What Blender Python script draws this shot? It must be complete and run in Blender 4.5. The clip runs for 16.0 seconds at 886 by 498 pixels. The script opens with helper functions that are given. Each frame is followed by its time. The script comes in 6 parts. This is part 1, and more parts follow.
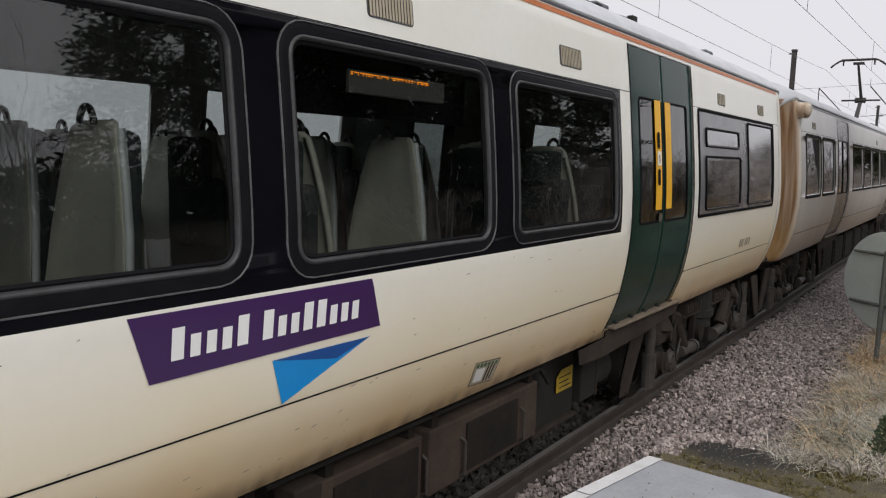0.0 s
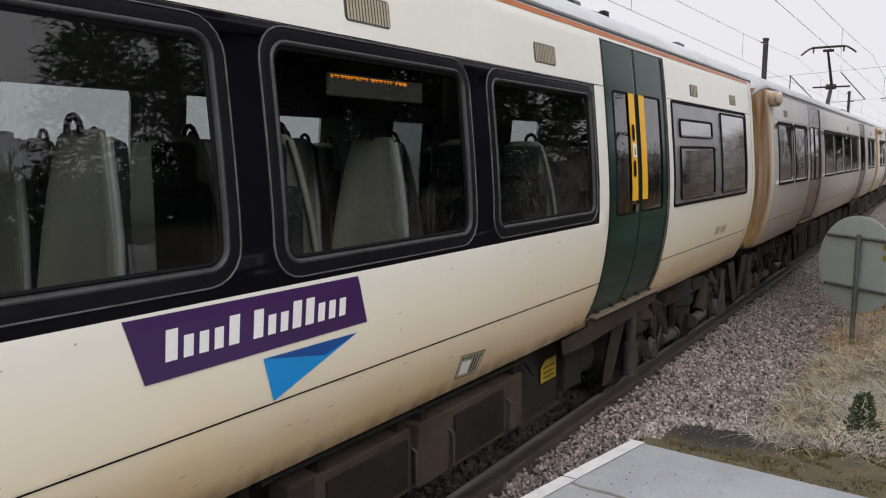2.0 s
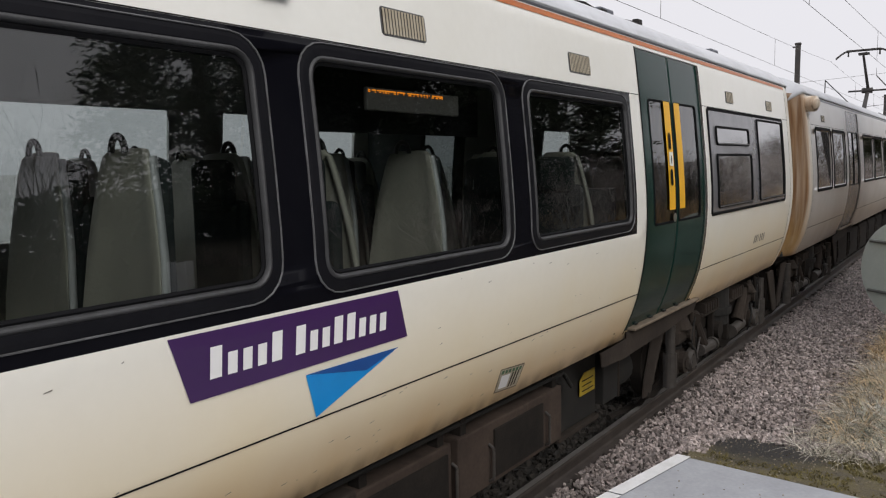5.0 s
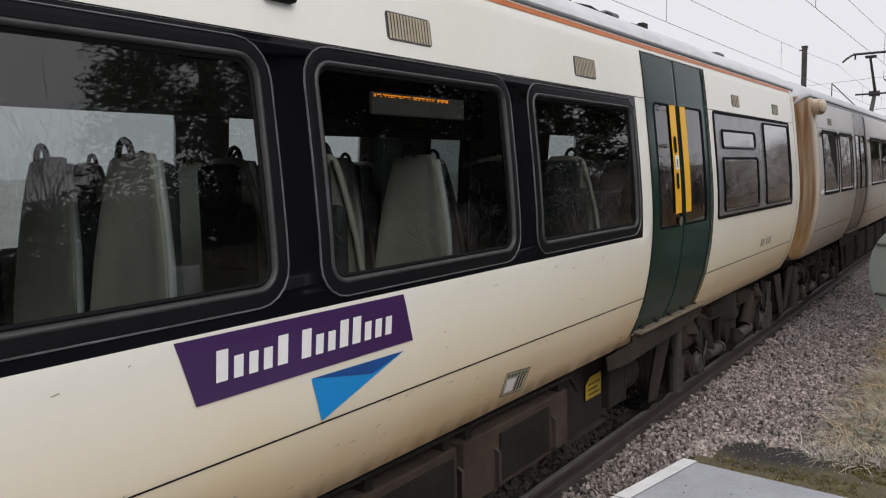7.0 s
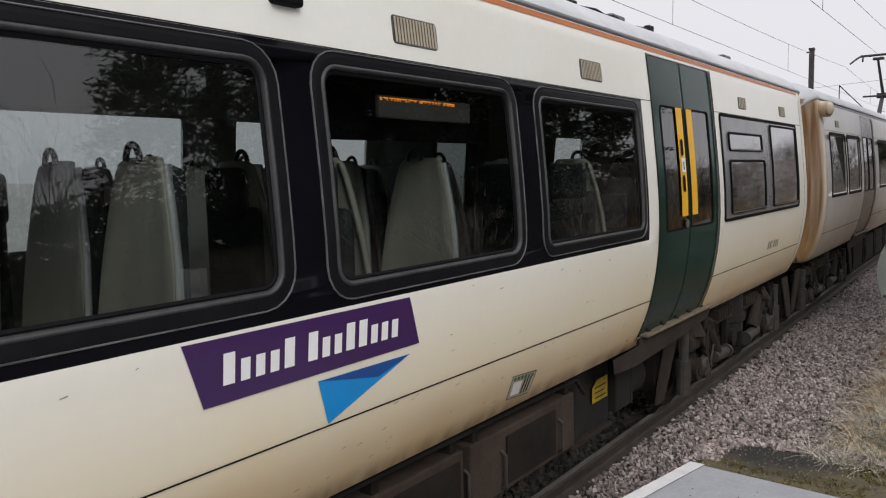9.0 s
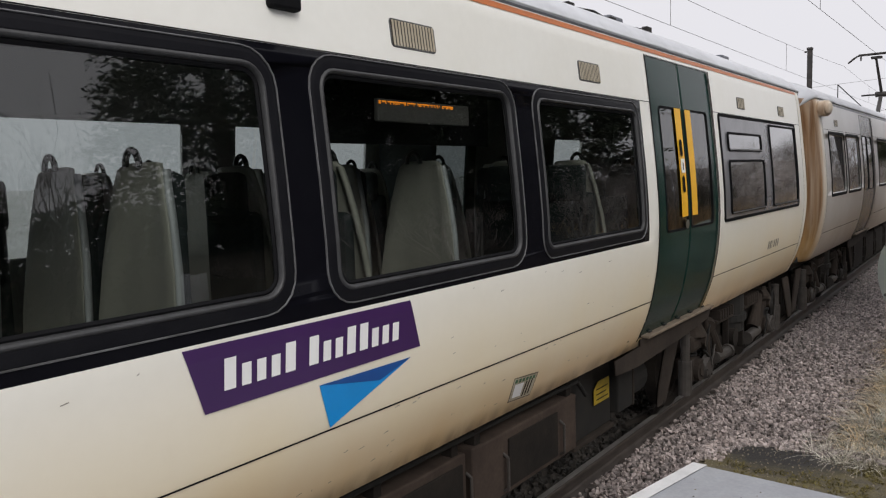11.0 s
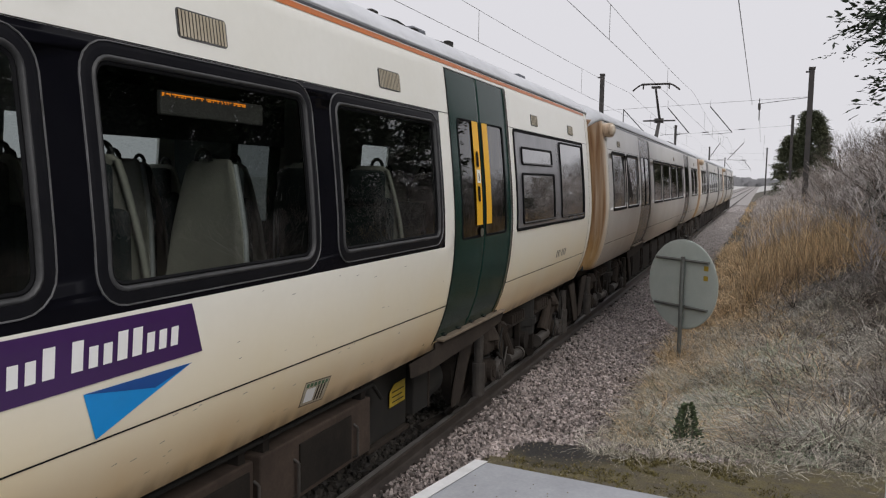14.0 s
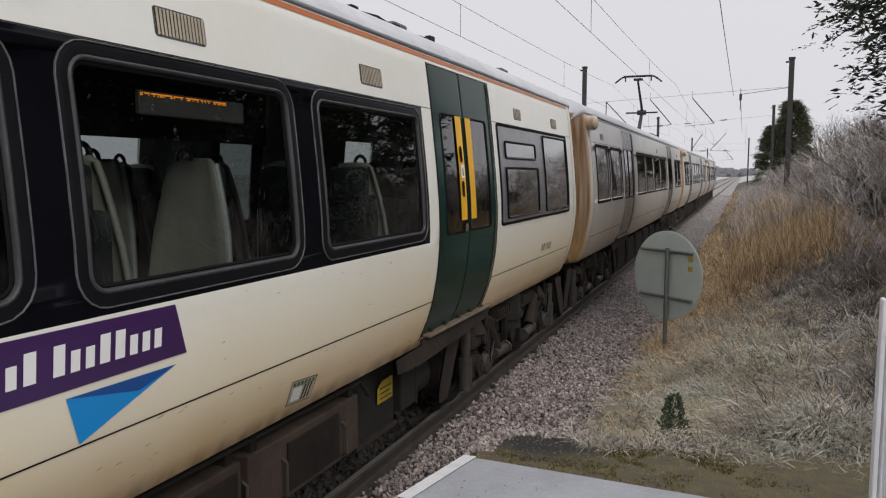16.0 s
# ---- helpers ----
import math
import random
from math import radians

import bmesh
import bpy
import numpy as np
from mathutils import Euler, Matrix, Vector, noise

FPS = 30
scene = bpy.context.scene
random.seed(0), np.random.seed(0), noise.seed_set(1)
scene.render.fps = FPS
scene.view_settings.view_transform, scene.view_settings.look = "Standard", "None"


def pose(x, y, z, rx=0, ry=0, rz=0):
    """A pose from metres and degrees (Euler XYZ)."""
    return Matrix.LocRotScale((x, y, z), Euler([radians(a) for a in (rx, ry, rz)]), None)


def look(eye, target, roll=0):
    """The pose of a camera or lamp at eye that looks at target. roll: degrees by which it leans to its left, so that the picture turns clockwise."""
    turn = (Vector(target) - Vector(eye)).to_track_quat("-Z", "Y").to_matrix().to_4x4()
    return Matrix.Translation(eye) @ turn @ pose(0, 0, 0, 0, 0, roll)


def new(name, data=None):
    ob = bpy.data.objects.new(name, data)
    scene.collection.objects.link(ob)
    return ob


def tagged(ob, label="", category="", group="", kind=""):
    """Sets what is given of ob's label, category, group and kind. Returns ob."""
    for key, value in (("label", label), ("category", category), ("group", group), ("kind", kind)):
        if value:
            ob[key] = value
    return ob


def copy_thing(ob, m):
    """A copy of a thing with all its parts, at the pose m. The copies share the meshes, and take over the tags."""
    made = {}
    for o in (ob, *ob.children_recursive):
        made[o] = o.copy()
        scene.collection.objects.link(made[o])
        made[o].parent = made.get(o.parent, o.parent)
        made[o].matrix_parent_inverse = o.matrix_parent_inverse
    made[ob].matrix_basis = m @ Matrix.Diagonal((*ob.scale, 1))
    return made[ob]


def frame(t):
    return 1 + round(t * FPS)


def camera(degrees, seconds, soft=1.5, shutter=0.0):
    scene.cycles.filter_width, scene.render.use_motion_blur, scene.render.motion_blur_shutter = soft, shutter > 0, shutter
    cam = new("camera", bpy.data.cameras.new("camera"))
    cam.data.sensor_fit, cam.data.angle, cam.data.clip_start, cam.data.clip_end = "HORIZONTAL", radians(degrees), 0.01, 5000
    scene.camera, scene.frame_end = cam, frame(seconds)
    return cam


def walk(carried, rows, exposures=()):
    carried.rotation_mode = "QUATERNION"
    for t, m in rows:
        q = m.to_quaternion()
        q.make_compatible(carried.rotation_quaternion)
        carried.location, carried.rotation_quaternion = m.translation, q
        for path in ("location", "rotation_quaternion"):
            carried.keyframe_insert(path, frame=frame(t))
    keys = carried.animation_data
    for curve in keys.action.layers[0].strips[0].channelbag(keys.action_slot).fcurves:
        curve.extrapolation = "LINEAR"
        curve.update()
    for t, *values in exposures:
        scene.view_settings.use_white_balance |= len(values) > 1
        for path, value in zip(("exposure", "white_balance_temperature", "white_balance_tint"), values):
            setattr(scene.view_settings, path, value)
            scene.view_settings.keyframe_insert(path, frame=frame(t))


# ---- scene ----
cam = camera(60.9, 16.0, soft=1.2)
PATH = [
    (0, (2.156, 0.097, 2.484), (1.013, 1.719, 2.238), 1.7),
    (0.5, (2.179, 0.05, 2.491), (1.013, 1.656, 2.247), 0.0),
    (1, (2.156, -0.035, 2.481), (0.985, 1.567, 2.233), 0.1),
    (1.5, (2.177, -0.008, 2.511), (0.994, 1.586, 2.262), -0.6),
    (2, (2.202, 0.019, 2.491), (1.1, 1.668, 2.237), 0.1),
    (2.5, (2.203, 0.02, 2.488), (1.191, 1.727, 2.235), 0.2),
    (3, (2.197, 0.021, 2.487), (1.174, 1.722, 2.236), -0.3),
    (3.5, (2.163, 0.008, 2.489), (1.073, 1.669, 2.254), -0.3),
    (4, (2.148, 0.014, 2.491), (0.992, 1.63, 2.263), -0.7),
    (6.5, (2.156, 0.014, 2.493), (0.98, 1.617, 2.277), -1.1),
    (7, (2.154, 0.013, 2.492), (0.972, 1.612, 2.282), -1.1),
    (7.5, (2.158, 0.013, 2.492), (0.975, 1.612, 2.287), -1.1),
    (8, (2.155, 0.012, 2.492), (0.968, 1.609, 2.289), -1.1),
    (8.5, (2.154, 0.012, 2.489), (0.963, 1.607, 2.288), -1.2),
    (9, (2.158, 0.009, 2.493), (0.962, 1.599, 2.291), -1.2),
    (11.5, (2.159, 0.01, 2.491), (0.962, 1.601, 2.298), -1.8),
    (12, (2.174, 0.001, 2.482), (0.977, 1.592, 2.29), -0.7),
    (12.5, (2.218, 0.025, 2.495), (1.178, 1.722, 2.301), 0.4),
    (13, (2.227, 0.038, 2.494), (1.374, 1.837, 2.305), 1.0),
    (13.5, (2.241, 0.046, 2.496), (1.424, 1.861, 2.306), 1.4),
    (14, (2.254, 0.054, 2.491), (1.484, 1.89, 2.304), 0.9),
    (14.5, (2.254, 0.053, 2.497), (1.486, 1.89, 2.304), 0.7),
    (15, (2.257, 0.05, 2.496), (1.487, 1.886, 2.301), 0.7),
    (15.5, (2.261, 0.068, 2.5), (1.488, 1.902, 2.307), 0.0),
    (16, (2.255, 0.066, 2.495), (1.52, 1.916, 2.295), 0.0),
]
walk(cam, [(t, look(eye, target, roll)) for t, eye, target, roll in PATH],
     exposures=[(0.0, 0.06), (1.5, 0.14), (9.0, 0.10), (12.0, 0.08), (13.0, -0.04), (16.0, -0.06)])

# ---- sky and sun: a flat white overcast, brighter overhead ----
world = bpy.data.worlds.new("overcast")
scene.world = world
world.use_nodes = True
wt = world.node_tree
wt.nodes.clear()
SUN_ELEV, SUN_AZ = 36.0, 62.0
sky = wt.nodes.new("ShaderNodeTexSky")
sky.sky_type, sky.sun_disc = "NISHITA", False
sky.sun_elevation, sky.sun_rotation = radians(SUN_ELEV), radians(SUN_AZ)
grey = wt.nodes.new("ShaderNodeHueSaturation")
grey.inputs["Saturation"].default_value, grey.inputs["Value"].default_value = 0.15, 0.05
wt.links.new(sky.outputs[0], grey.inputs["Color"])
coord = wt.nodes.new("ShaderNodeTexCoord")
split = wt.nodes.new("ShaderNodeSeparateXYZ")
wt.links.new(coord.outputs["Generated"], split.inputs[0])
cloud = wt.nodes.new("ShaderNodeValToRGB")
cloud.color_ramp.interpolation = "EASE"
cloud.color_ramp.elements[0].position, cloud.color_ramp.elements[0].color = 0.0, (0.70, 0.69, 0.73, 1)
cloud.color_ramp.elements[1].position, cloud.color_ramp.elements[1].color = 0.95, (1.28, 1.27, 1.32, 1)
e = cloud.color_ramp.elements.new(0.42)
e.color = (0.74, 0.73, 0.77, 1)
wt.links.new(split.outputs["Z"], cloud.inputs[0])
mixer = wt.nodes.new("ShaderNodeMix")
mixer.data_type, mixer.blend_type = "RGBA", "ADD"
mixer.inputs["Factor"].default_value = 0.15
wt.links.new(cloud.outputs[0], mixer.inputs["A"])
wt.links.new(grey.outputs[0], mixer.inputs["B"])
back = wt.nodes.new("ShaderNodeBackground")
back.inputs["Strength"].default_value = 1.0
wt.links.new(mixer.outputs["Result"], back.inputs["Color"])
wo = wt.nodes.new("ShaderNodeOutputWorld")
wt.links.new(back.outputs[0], wo.inputs["Surface"])

sun = new("sun", bpy.data.lights.new("sun", "SUN"))
sun.data.energy, sun.data.angle, sun.data.color = 1.35, radians(30), (1.0, 0.97, 0.92)
sun.matrix_world = look((math.sin(radians(SUN_AZ)) * 20, -math.cos(radians(SUN_AZ)) * 20, 20 * math.tan(radians(SUN_ELEV))), (0, 0, 0))

# ---- materials ----


def mat(name, color, rough=0.6, metal=0.0, second=None, scale=6.0, detail=0.35, bump=0.0, bump_scale=60.0, coat=0.0, spread=0.0, stretch=(1, 1, 1), contrast=(0.35, 0.7), by_island=False, spec=0.5):
    """A surface with two scales of variation: broad stains toward `second` and fine grain, with relief."""
    m = bpy.data.materials.new(name)
    m.use_nodes = True
    nt = m.node_tree
    b = nt.nodes["Principled BSDF"]
    b.inputs["Roughness"].default_value, b.inputs["Metallic"].default_value = rough, metal
    b.inputs["Coat Weight"].default_value = coat
    b.inputs["Coat Roughness"].default_value = 0.06
    b.inputs["Specular IOR Level"].default_value = spec
    tc = nt.nodes.new("ShaderNodeTexCoord")
    mp = nt.nodes.new("ShaderNodeMapping")
    mp.inputs["Scale"].default_value = stretch
    nt.links.new(tc.outputs["Object"], mp.inputs[0])
    second = second or tuple(c * 0.75 for c in color)
    n1 = nt.nodes.new("ShaderNodeTexNoise")
    n1.inputs["Scale"].default_value, n1.inputs["Detail"].default_value, n1.inputs["Roughness"].default_value = scale, 6, 0.6
    nt.links.new(mp.outputs[0], n1.inputs["Vector"])
    ramp = nt.nodes.new("ShaderNodeMapRange")
    ramp.inputs["From Min"].default_value, ramp.inputs["From Max"].default_value = contrast
    nt.links.new(n1.outputs["Fac"], ramp.inputs["Value"])
    mx = nt.nodes.new("ShaderNodeMix")
    mx.data_type = "RGBA"
    mx.inputs["A"].default_value, mx.inputs["B"].default_value = (*color, 1), (*second, 1)
    nt.links.new(ramp.outputs[0], mx.inputs["Factor"])
    n2 = nt.nodes.new("ShaderNodeTexNoise")
    n2.inputs["Scale"].default_value, n2.inputs["Detail"].default_value = scale * 14, 3
    nt.links.new(mp.outputs[0], n2.inputs["Vector"])
    hs = nt.nodes.new("ShaderNodeHueSaturation")
    vr = nt.nodes.new("ShaderNodeMapRange")
    vr.inputs["To Min"].default_value, vr.inputs["To Max"].default_value = 1 - detail, 1 + detail
    nt.links.new(n2.outputs["Fac"], vr.inputs["Value"])
    last = vr.outputs[0]
    if spread:
        if by_island:
            rnd = nt.nodes.new("ShaderNodeNewGeometry").outputs["Random Per Island"]
        else:
            rnd = nt.nodes.new("ShaderNodeObjectInfo").outputs["Random"]
        rr_ = nt.nodes.new("ShaderNodeMapRange")
        rr_.inputs["To Min"].default_value, rr_.inputs["To Max"].default_value = 1 - spread, 1 + spread
        nt.links.new(rnd, rr_.inputs["Value"])
        mu = nt.nodes.new("ShaderNodeMath")
        mu.operation = "MULTIPLY"
        nt.links.new(last, mu.inputs[0])
        nt.links.new(rr_.outputs[0], mu.inputs[1])
        last = mu.outputs[0]
    nt.links.new(last, hs.inputs["Value"])
    nt.links.new(mx.outputs["Result"], hs.inputs["Color"])
    nt.links.new(hs.outputs[0], b.inputs["Base Color"])
    if bump:
        bp = nt.nodes.new("ShaderNodeBump")
        bp.inputs["Strength"].default_value, bp.inputs["Distance"].default_value = bump, 0.01
        n3 = nt.nodes.new("ShaderNodeTexNoise")
        n3.inputs["Scale"].default_value, n3.inputs["Detail"].default_value = bump_scale, 4
        nt.links.new(mp.outputs[0], n3.inputs["Vector"])
        nt.links.new(n3.outputs["Fac"], bp.inputs["Height"])
        nt.links.new(bp.outputs[0], b.inputs["Normal"])
    return m


def add_stain_or_tint(m, axis, lo, hi, color, strength=1.0, streak=(1, 1, 1), scale=8.0, floor=0.25):
    """A film of dirt, rust or a paler tone on a material, broken by streaks, that fades in from lo to hi along an axis.
    """
    nt = m.node_tree
    b = nt.nodes["Principled BSDF"]
    src = b.inputs["Base Color"].links[0].from_socket
    tc = nt.nodes.new("ShaderNodeTexCoord")
    sp = nt.nodes.new("ShaderNodeSeparateXYZ")
    nt.links.new(tc.outputs["Object"], sp.inputs[0])
    mr = nt.nodes.new("ShaderNodeMapRange")
    mr.interpolation_type = "SMOOTHSTEP"
    mr.inputs["From Min"].default_value, mr.inputs["From Max"].default_value = lo, hi
    nt.links.new(sp.outputs[axis], mr.inputs["Value"])
    mp = nt.nodes.new("ShaderNodeMapping")
    mp.inputs["Scale"].default_value = streak
    nt.links.new(tc.outputs["Object"], mp.inputs[0])
    n = nt.nodes.new("ShaderNodeTexNoise")
    n.inputs["Scale"].default_value, n.inputs["Detail"].default_value = scale, 5
    nt.links.new(mp.outputs[0], n.inputs["Vector"])
    nr = nt.nodes.new("ShaderNodeMapRange")
    nr.inputs["From Min"].default_value, nr.inputs["From Max"].default_value = 0.3, 0.7
    nr.inputs["To Min"].default_value, nr.inputs["To Max"].default_value = floor * strength, strength
    nt.links.new(n.outputs["Fac"], nr.inputs["Value"])
    mu = nt.nodes.new("ShaderNodeMath")
    mu.operation = "MULTIPLY"
    nt.links.new(mr.outputs[0], mu.inputs[0])
    nt.links.new(nr.outputs[0], mu.inputs[1])
    mx = nt.nodes.new("ShaderNodeMix")
    mx.data_type = "RGBA"
    mx.inputs["B"].default_value = (*color, 1)
    nt.links.new(mu.outputs[0], mx.inputs["Factor"])
    nt.links.new(src, mx.inputs["A"])
    nt.links.new(mx.outputs["Result"], b.inputs["Base Color"])


def glass_mat(name, tint, rough=0.0):
    """Tinted pane: a film that lets light through and mirrors by Fresnel."""
    m = bpy.data.materials.new(name)
    m.use_nodes = True
    nt = m.node_tree
    nt.nodes.clear()
    out = nt.nodes.new("ShaderNodeOutputMaterial")
    tr = nt.nodes.new("ShaderNodeBsdfTransparent")
    tr.inputs[0].default_value = (*tint, 1)
    gl = nt.nodes.new("ShaderNodeBsdfGlossy")
    gl.inputs["Roughness"].default_value = rough
    lw = nt.nodes.new("ShaderNodeLayerWeight")
    lw.inputs["Blend"].default_value = 0.5
    pw = nt.nodes.new("ShaderNodeMath")
    pw.operation, pw.inputs[1].default_value = "POWER", 4.0
    nt.links.new(lw.outputs["Facing"], pw.inputs[0])
    fr = nt.nodes.new("ShaderNodeMath")
    fr.operation, fr.inputs[1].default_value, fr.inputs[2].default_value = "MULTIPLY_ADD", 0.88, 0.10
    nt.links.new(pw.outputs[0], fr.inputs[0])
    mx = nt.nodes.new("ShaderNodeMixShader")
    nt.links.new(fr.outputs[0], mx.inputs[0])
    nt.links.new(tr.outputs[0], mx.inputs[1])
    nt.links.new(gl.outputs[0], mx.inputs[2])
    nt.links.new(mx.outputs[0], out.inputs[0])
    return m


def glow(name, color, strength):
    m = bpy.data.materials.new(name)
    m.use_nodes = True
    b = m.node_tree.nodes["Principled BSDF"]
    b.inputs["Base Color"].default_value = (*color, 1)
    b.inputs["Emission Color"].default_value, b.inputs["Emission Strength"].default_value = (*color, 1), strength
    return m


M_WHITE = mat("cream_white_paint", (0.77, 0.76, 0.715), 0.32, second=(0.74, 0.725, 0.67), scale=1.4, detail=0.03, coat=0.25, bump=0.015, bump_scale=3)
add_stain_or_tint(M_WHITE, "Z", 2.15, 1.35, (0.78, 0.65, 0.42), 0.8, (0.4, 0.4, 0.15), 4, 0.7)
add_stain_or_tint(M_WHITE, "Z", 1.55, 1.05, (0.60, 0.38, 0.155), 0.85, (0.4, 0.4, 0.15), 6, 0.6)
add_stain_or_tint(M_WHITE, "Z", 1.20, 1.06, (0.16, 0.10, 0.05), 0.9, (1.2, 1.2, 0.3), 7, 0.3)
# Farther carriages' white, greyed to stand in for grazing reflections; dirt only low down.
M_WHITE_DULL = mat("reflection_greyed_white_paint", (0.60, 0.585, 0.57), 0.28, second=(0.50, 0.48, 0.455), scale=1.2, detail=0.05, bump=0.015, bump_scale=3)
add_stain_or_tint(M_WHITE_DULL, "Z", 1.75, 1.05, (0.36, 0.26, 0.15), 0.75, (0.4, 0.4, 0.15), 6, 0.6)
M_WHITE_END = mat("stained_white_paint", (0.74, 0.72, 0.66), 0.45, second=(0.70, 0.665, 0.58), scale=2.0, detail=0.05, stretch=(3, 3, 0.35))
add_stain_or_tint(M_WHITE_END, "Y", -9.30, -9.60, (0.40, 0.205, 0.055), 0.95, (4, 4, 0.2), 3, 0.35)
add_stain_or_tint(M_WHITE_END, "Y", -9.48, -9.62, (0.12, 0.05, 0.014), 0.95, (5, 5, 0.25), 3, 0.5)
add_stain_or_tint(M_WHITE_END, "Y", 9.50, 9.78, (0.50, 0.30, 0.11), 0.7, (5, 5, 0.25), 3, 0.2)
add_stain_or_tint(M_WHITE_END, "Z", 1.9, 1.05, (0.50, 0.31, 0.12), 0.7, (3, 3, 0.3), 3, 0.5)
M_RUST = mat("rust_stained_end_panel", (0.34, 0.22, 0.10), 0.65, second=(0.13, 0.06, 0.02), scale=2.5, detail=0.1, stretch=(6, 6, 0.4))
M_BAND = mat("black_band_paint", (0.004, 0.004, 0.006), 0.22, second=(0.006, 0.006, 0.008), scale=3, detail=0.1, spec=0.05)
M_GREY_FRAME = mat("grey_window_panel", (0.15, 0.15, 0.165), 0.25, second=(0.12, 0.12, 0.13), scale=3, detail=0.05, coat=0.2)
M_SEAL = mat("black_frame_paint", (0.008, 0.008, 0.010), 0.35, second=(0.011, 0.011, 0.013), scale=9, detail=0.2, spec=0.07)
M_SEAL_LIGHT = mat("pale_window_bead", (0.13, 0.13, 0.135), 0.45, second=(0.05, 0.049, 0.048), scale=9, detail=0.25)
M_BEAD_IN = mat("worn_grey_rubber_bead", (0.040, 0.040, 0.042), 0.5, second=(0.016, 0.016, 0.016), scale=7, detail=0.3, bump=0.05, bump_scale=50)
# Grey-brown for the farther green doors: grazing reflections put into the colour.
M_DOOR_GREY = mat("reflection_greyed_door_paint", (0.19, 0.175, 0.168), 0.25, second=(0.14, 0.125, 0.12), scale=2, detail=0.08)
M_RUBBER = mat("black_rubber", (0.006, 0.006, 0.007), 0.7, scale=15, detail=0.2, spec=0.1)
M_GREEN = mat("dark_green_door_paint", (0.004, 0.023, 0.018), 0.16, second=(0.012, 0.034, 0.028), scale=2, detail=0.06, spec=0.15)
M_YELLOW = mat("yellow_door_strip", (0.80, 0.44, 0.02), 0.4, second=(0.75, 0.40, 0.02), scale=4, detail=0.05)
M_ORANGE = mat("orange_cantrail_stripe", (0.52, 0.14, 0.025), 0.35, second=(0.42, 0.12, 0.03), scale=4, detail=0.06)
M_GUTTER = mat("dark_grey_gutter", (0.11, 0.12, 0.14), 0.45, second=(0.08, 0.085, 0.1), scale=5, detail=0.1)
M_GUTTER_MID = mat("mid_grey_gutter", (0.17, 0.18, 0.205), 0.4, second=(0.13, 0.135, 0.15), scale=4, detail=0.1)
M_ROOF = mat("pale_grey_roof", (0.52, 0.53, 0.56), 0.35, second=(0.40, 0.41, 0.43), scale=2.2, detail=0.08, bump=0.02, bump_scale=8)
M_PURPLE = mat("purple_vinyl", (0.046, 0.013, 0.085), 0.35, second=(0.040, 0.011, 0.075), scale=3, detail=0.04)
M_BLUE = mat("sky_blue_vinyl", (0.004, 0.26, 0.68), 0.35, second=(0.004, 0.24, 0.62), scale=3, detail=0.03)
M_BLUE_DARK = mat("deep_blue_vinyl", (0.006, 0.075, 0.30), 0.35, second=(0.006, 0.065, 0.27), scale=3, detail=0.03)
M_LETTER = mat("white_vinyl", (0.80, 0.79, 0.78), 0.4, scale=3, detail=0.02, second=(0.76, 0.75, 0.74))
M_GREYTXT = mat("grey_stencil", (0.22, 0.20, 0.17), 0.5, detail=0.1)
M_UNDER = mat("dirty_underframe_steel", (0.020, 0.016, 0.013), 0.9, second=(0.010, 0.008, 0.007), scale=5, detail=0.3, bump=0.15, bump_scale=40, spec=0.25)
M_UNDER2 = mat("brake_dust_brown_box", (0.040, 0.031, 0.025), 0.9, second=(0.020, 0.0155, 0.013), scale=3, detail=0.25, bump=0.1, bump_scale=30, spec=0.25)
M_BLACK = mat("soot_black_steel", (0.008, 0.0075, 0.007), 0.85, second=(0.015, 0.013, 0.011), scale=6, detail=0.25)
M_STEP = mat("worn_step_edge", (0.20, 0.158, 0.115), 0.8, second=(0.12, 0.09, 0.065), scale=8, detail=0.15)
M_VENT = mat("beige_vent_slat", (0.46, 0.41, 0.32), 0.55, second=(0.34, 0.29, 0.21), scale=8, detail=0.1)
M_VENTDARK = mat("vent_shadow", (0.05, 0.043, 0.035), 0.8, scale=8)
M_SIGN_Y = mat("yellow_warning_plate", (0.46, 0.32, 0.02), 0.5, second=(0.26, 0.19, 0.03), scale=12, detail=0.2)
M_SEATBACK = mat("grey_seat_shell", (0.44, 0.43, 0.37), 0.5, second=(0.38, 0.37, 0.32), scale=4, detail=0.06)
M_SEATTRIM = mat("pale_seat_edge", (0.54, 0.56, 0.57), 0.4, scale=5, detail=0.04)
M_SEATFAB = mat("dark_green_moquette", (0.018, 0.026, 0.028), 0.9, second=(0.026, 0.034, 0.036), scale=40, detail=0.3)
M_HANDLE = mat("black_grab_handle", (0.012, 0.012, 0.012), 0.35, detail=0.1)
M_CEIL_IN = mat("saloon_lining", (0.30, 0.31, 0.31), 0.5, second=(0.27, 0.28, 0.28), scale=2, detail=0.04)
M_FLOOR_IN = mat("saloon_floor", (0.05, 0.055, 0.06), 0.7, scale=20, detail=0.2)
M_LEDBOX = mat("display_face", (0.12, 0.113, 0.105), 0.6, second=(0.10, 0.095, 0.09), scale=5, detail=0.1)
M_LED = glow("amber_diode", (1.0, 0.30, 0.02), 1.5)
M_CASE = mat("rust_brown_case_paint", (0.064, 0.046, 0.036), 0.85, second=(0.034, 0.024, 0.019), scale=3, detail=0.25, bump=0.1, bump_scale=30, spec=0.3)
M_DAMPER = mat("dusty_grey_damper", (0.055, 0.048, 0.043), 0.65, second=(0.026, 0.022, 0.019), scale=10, detail=0.2)
M_CHROME = mat("worn_metal", (0.42, 0.40, 0.36), 0.35, 0.9, scale=20, detail=0.15)
G_WIN = glass_mat("tinted_glass", (0.37, 0.40, 0.39))
G_CLEAR = glass_mat("clear_far_glass", (0.85, 0.88, 0.88))
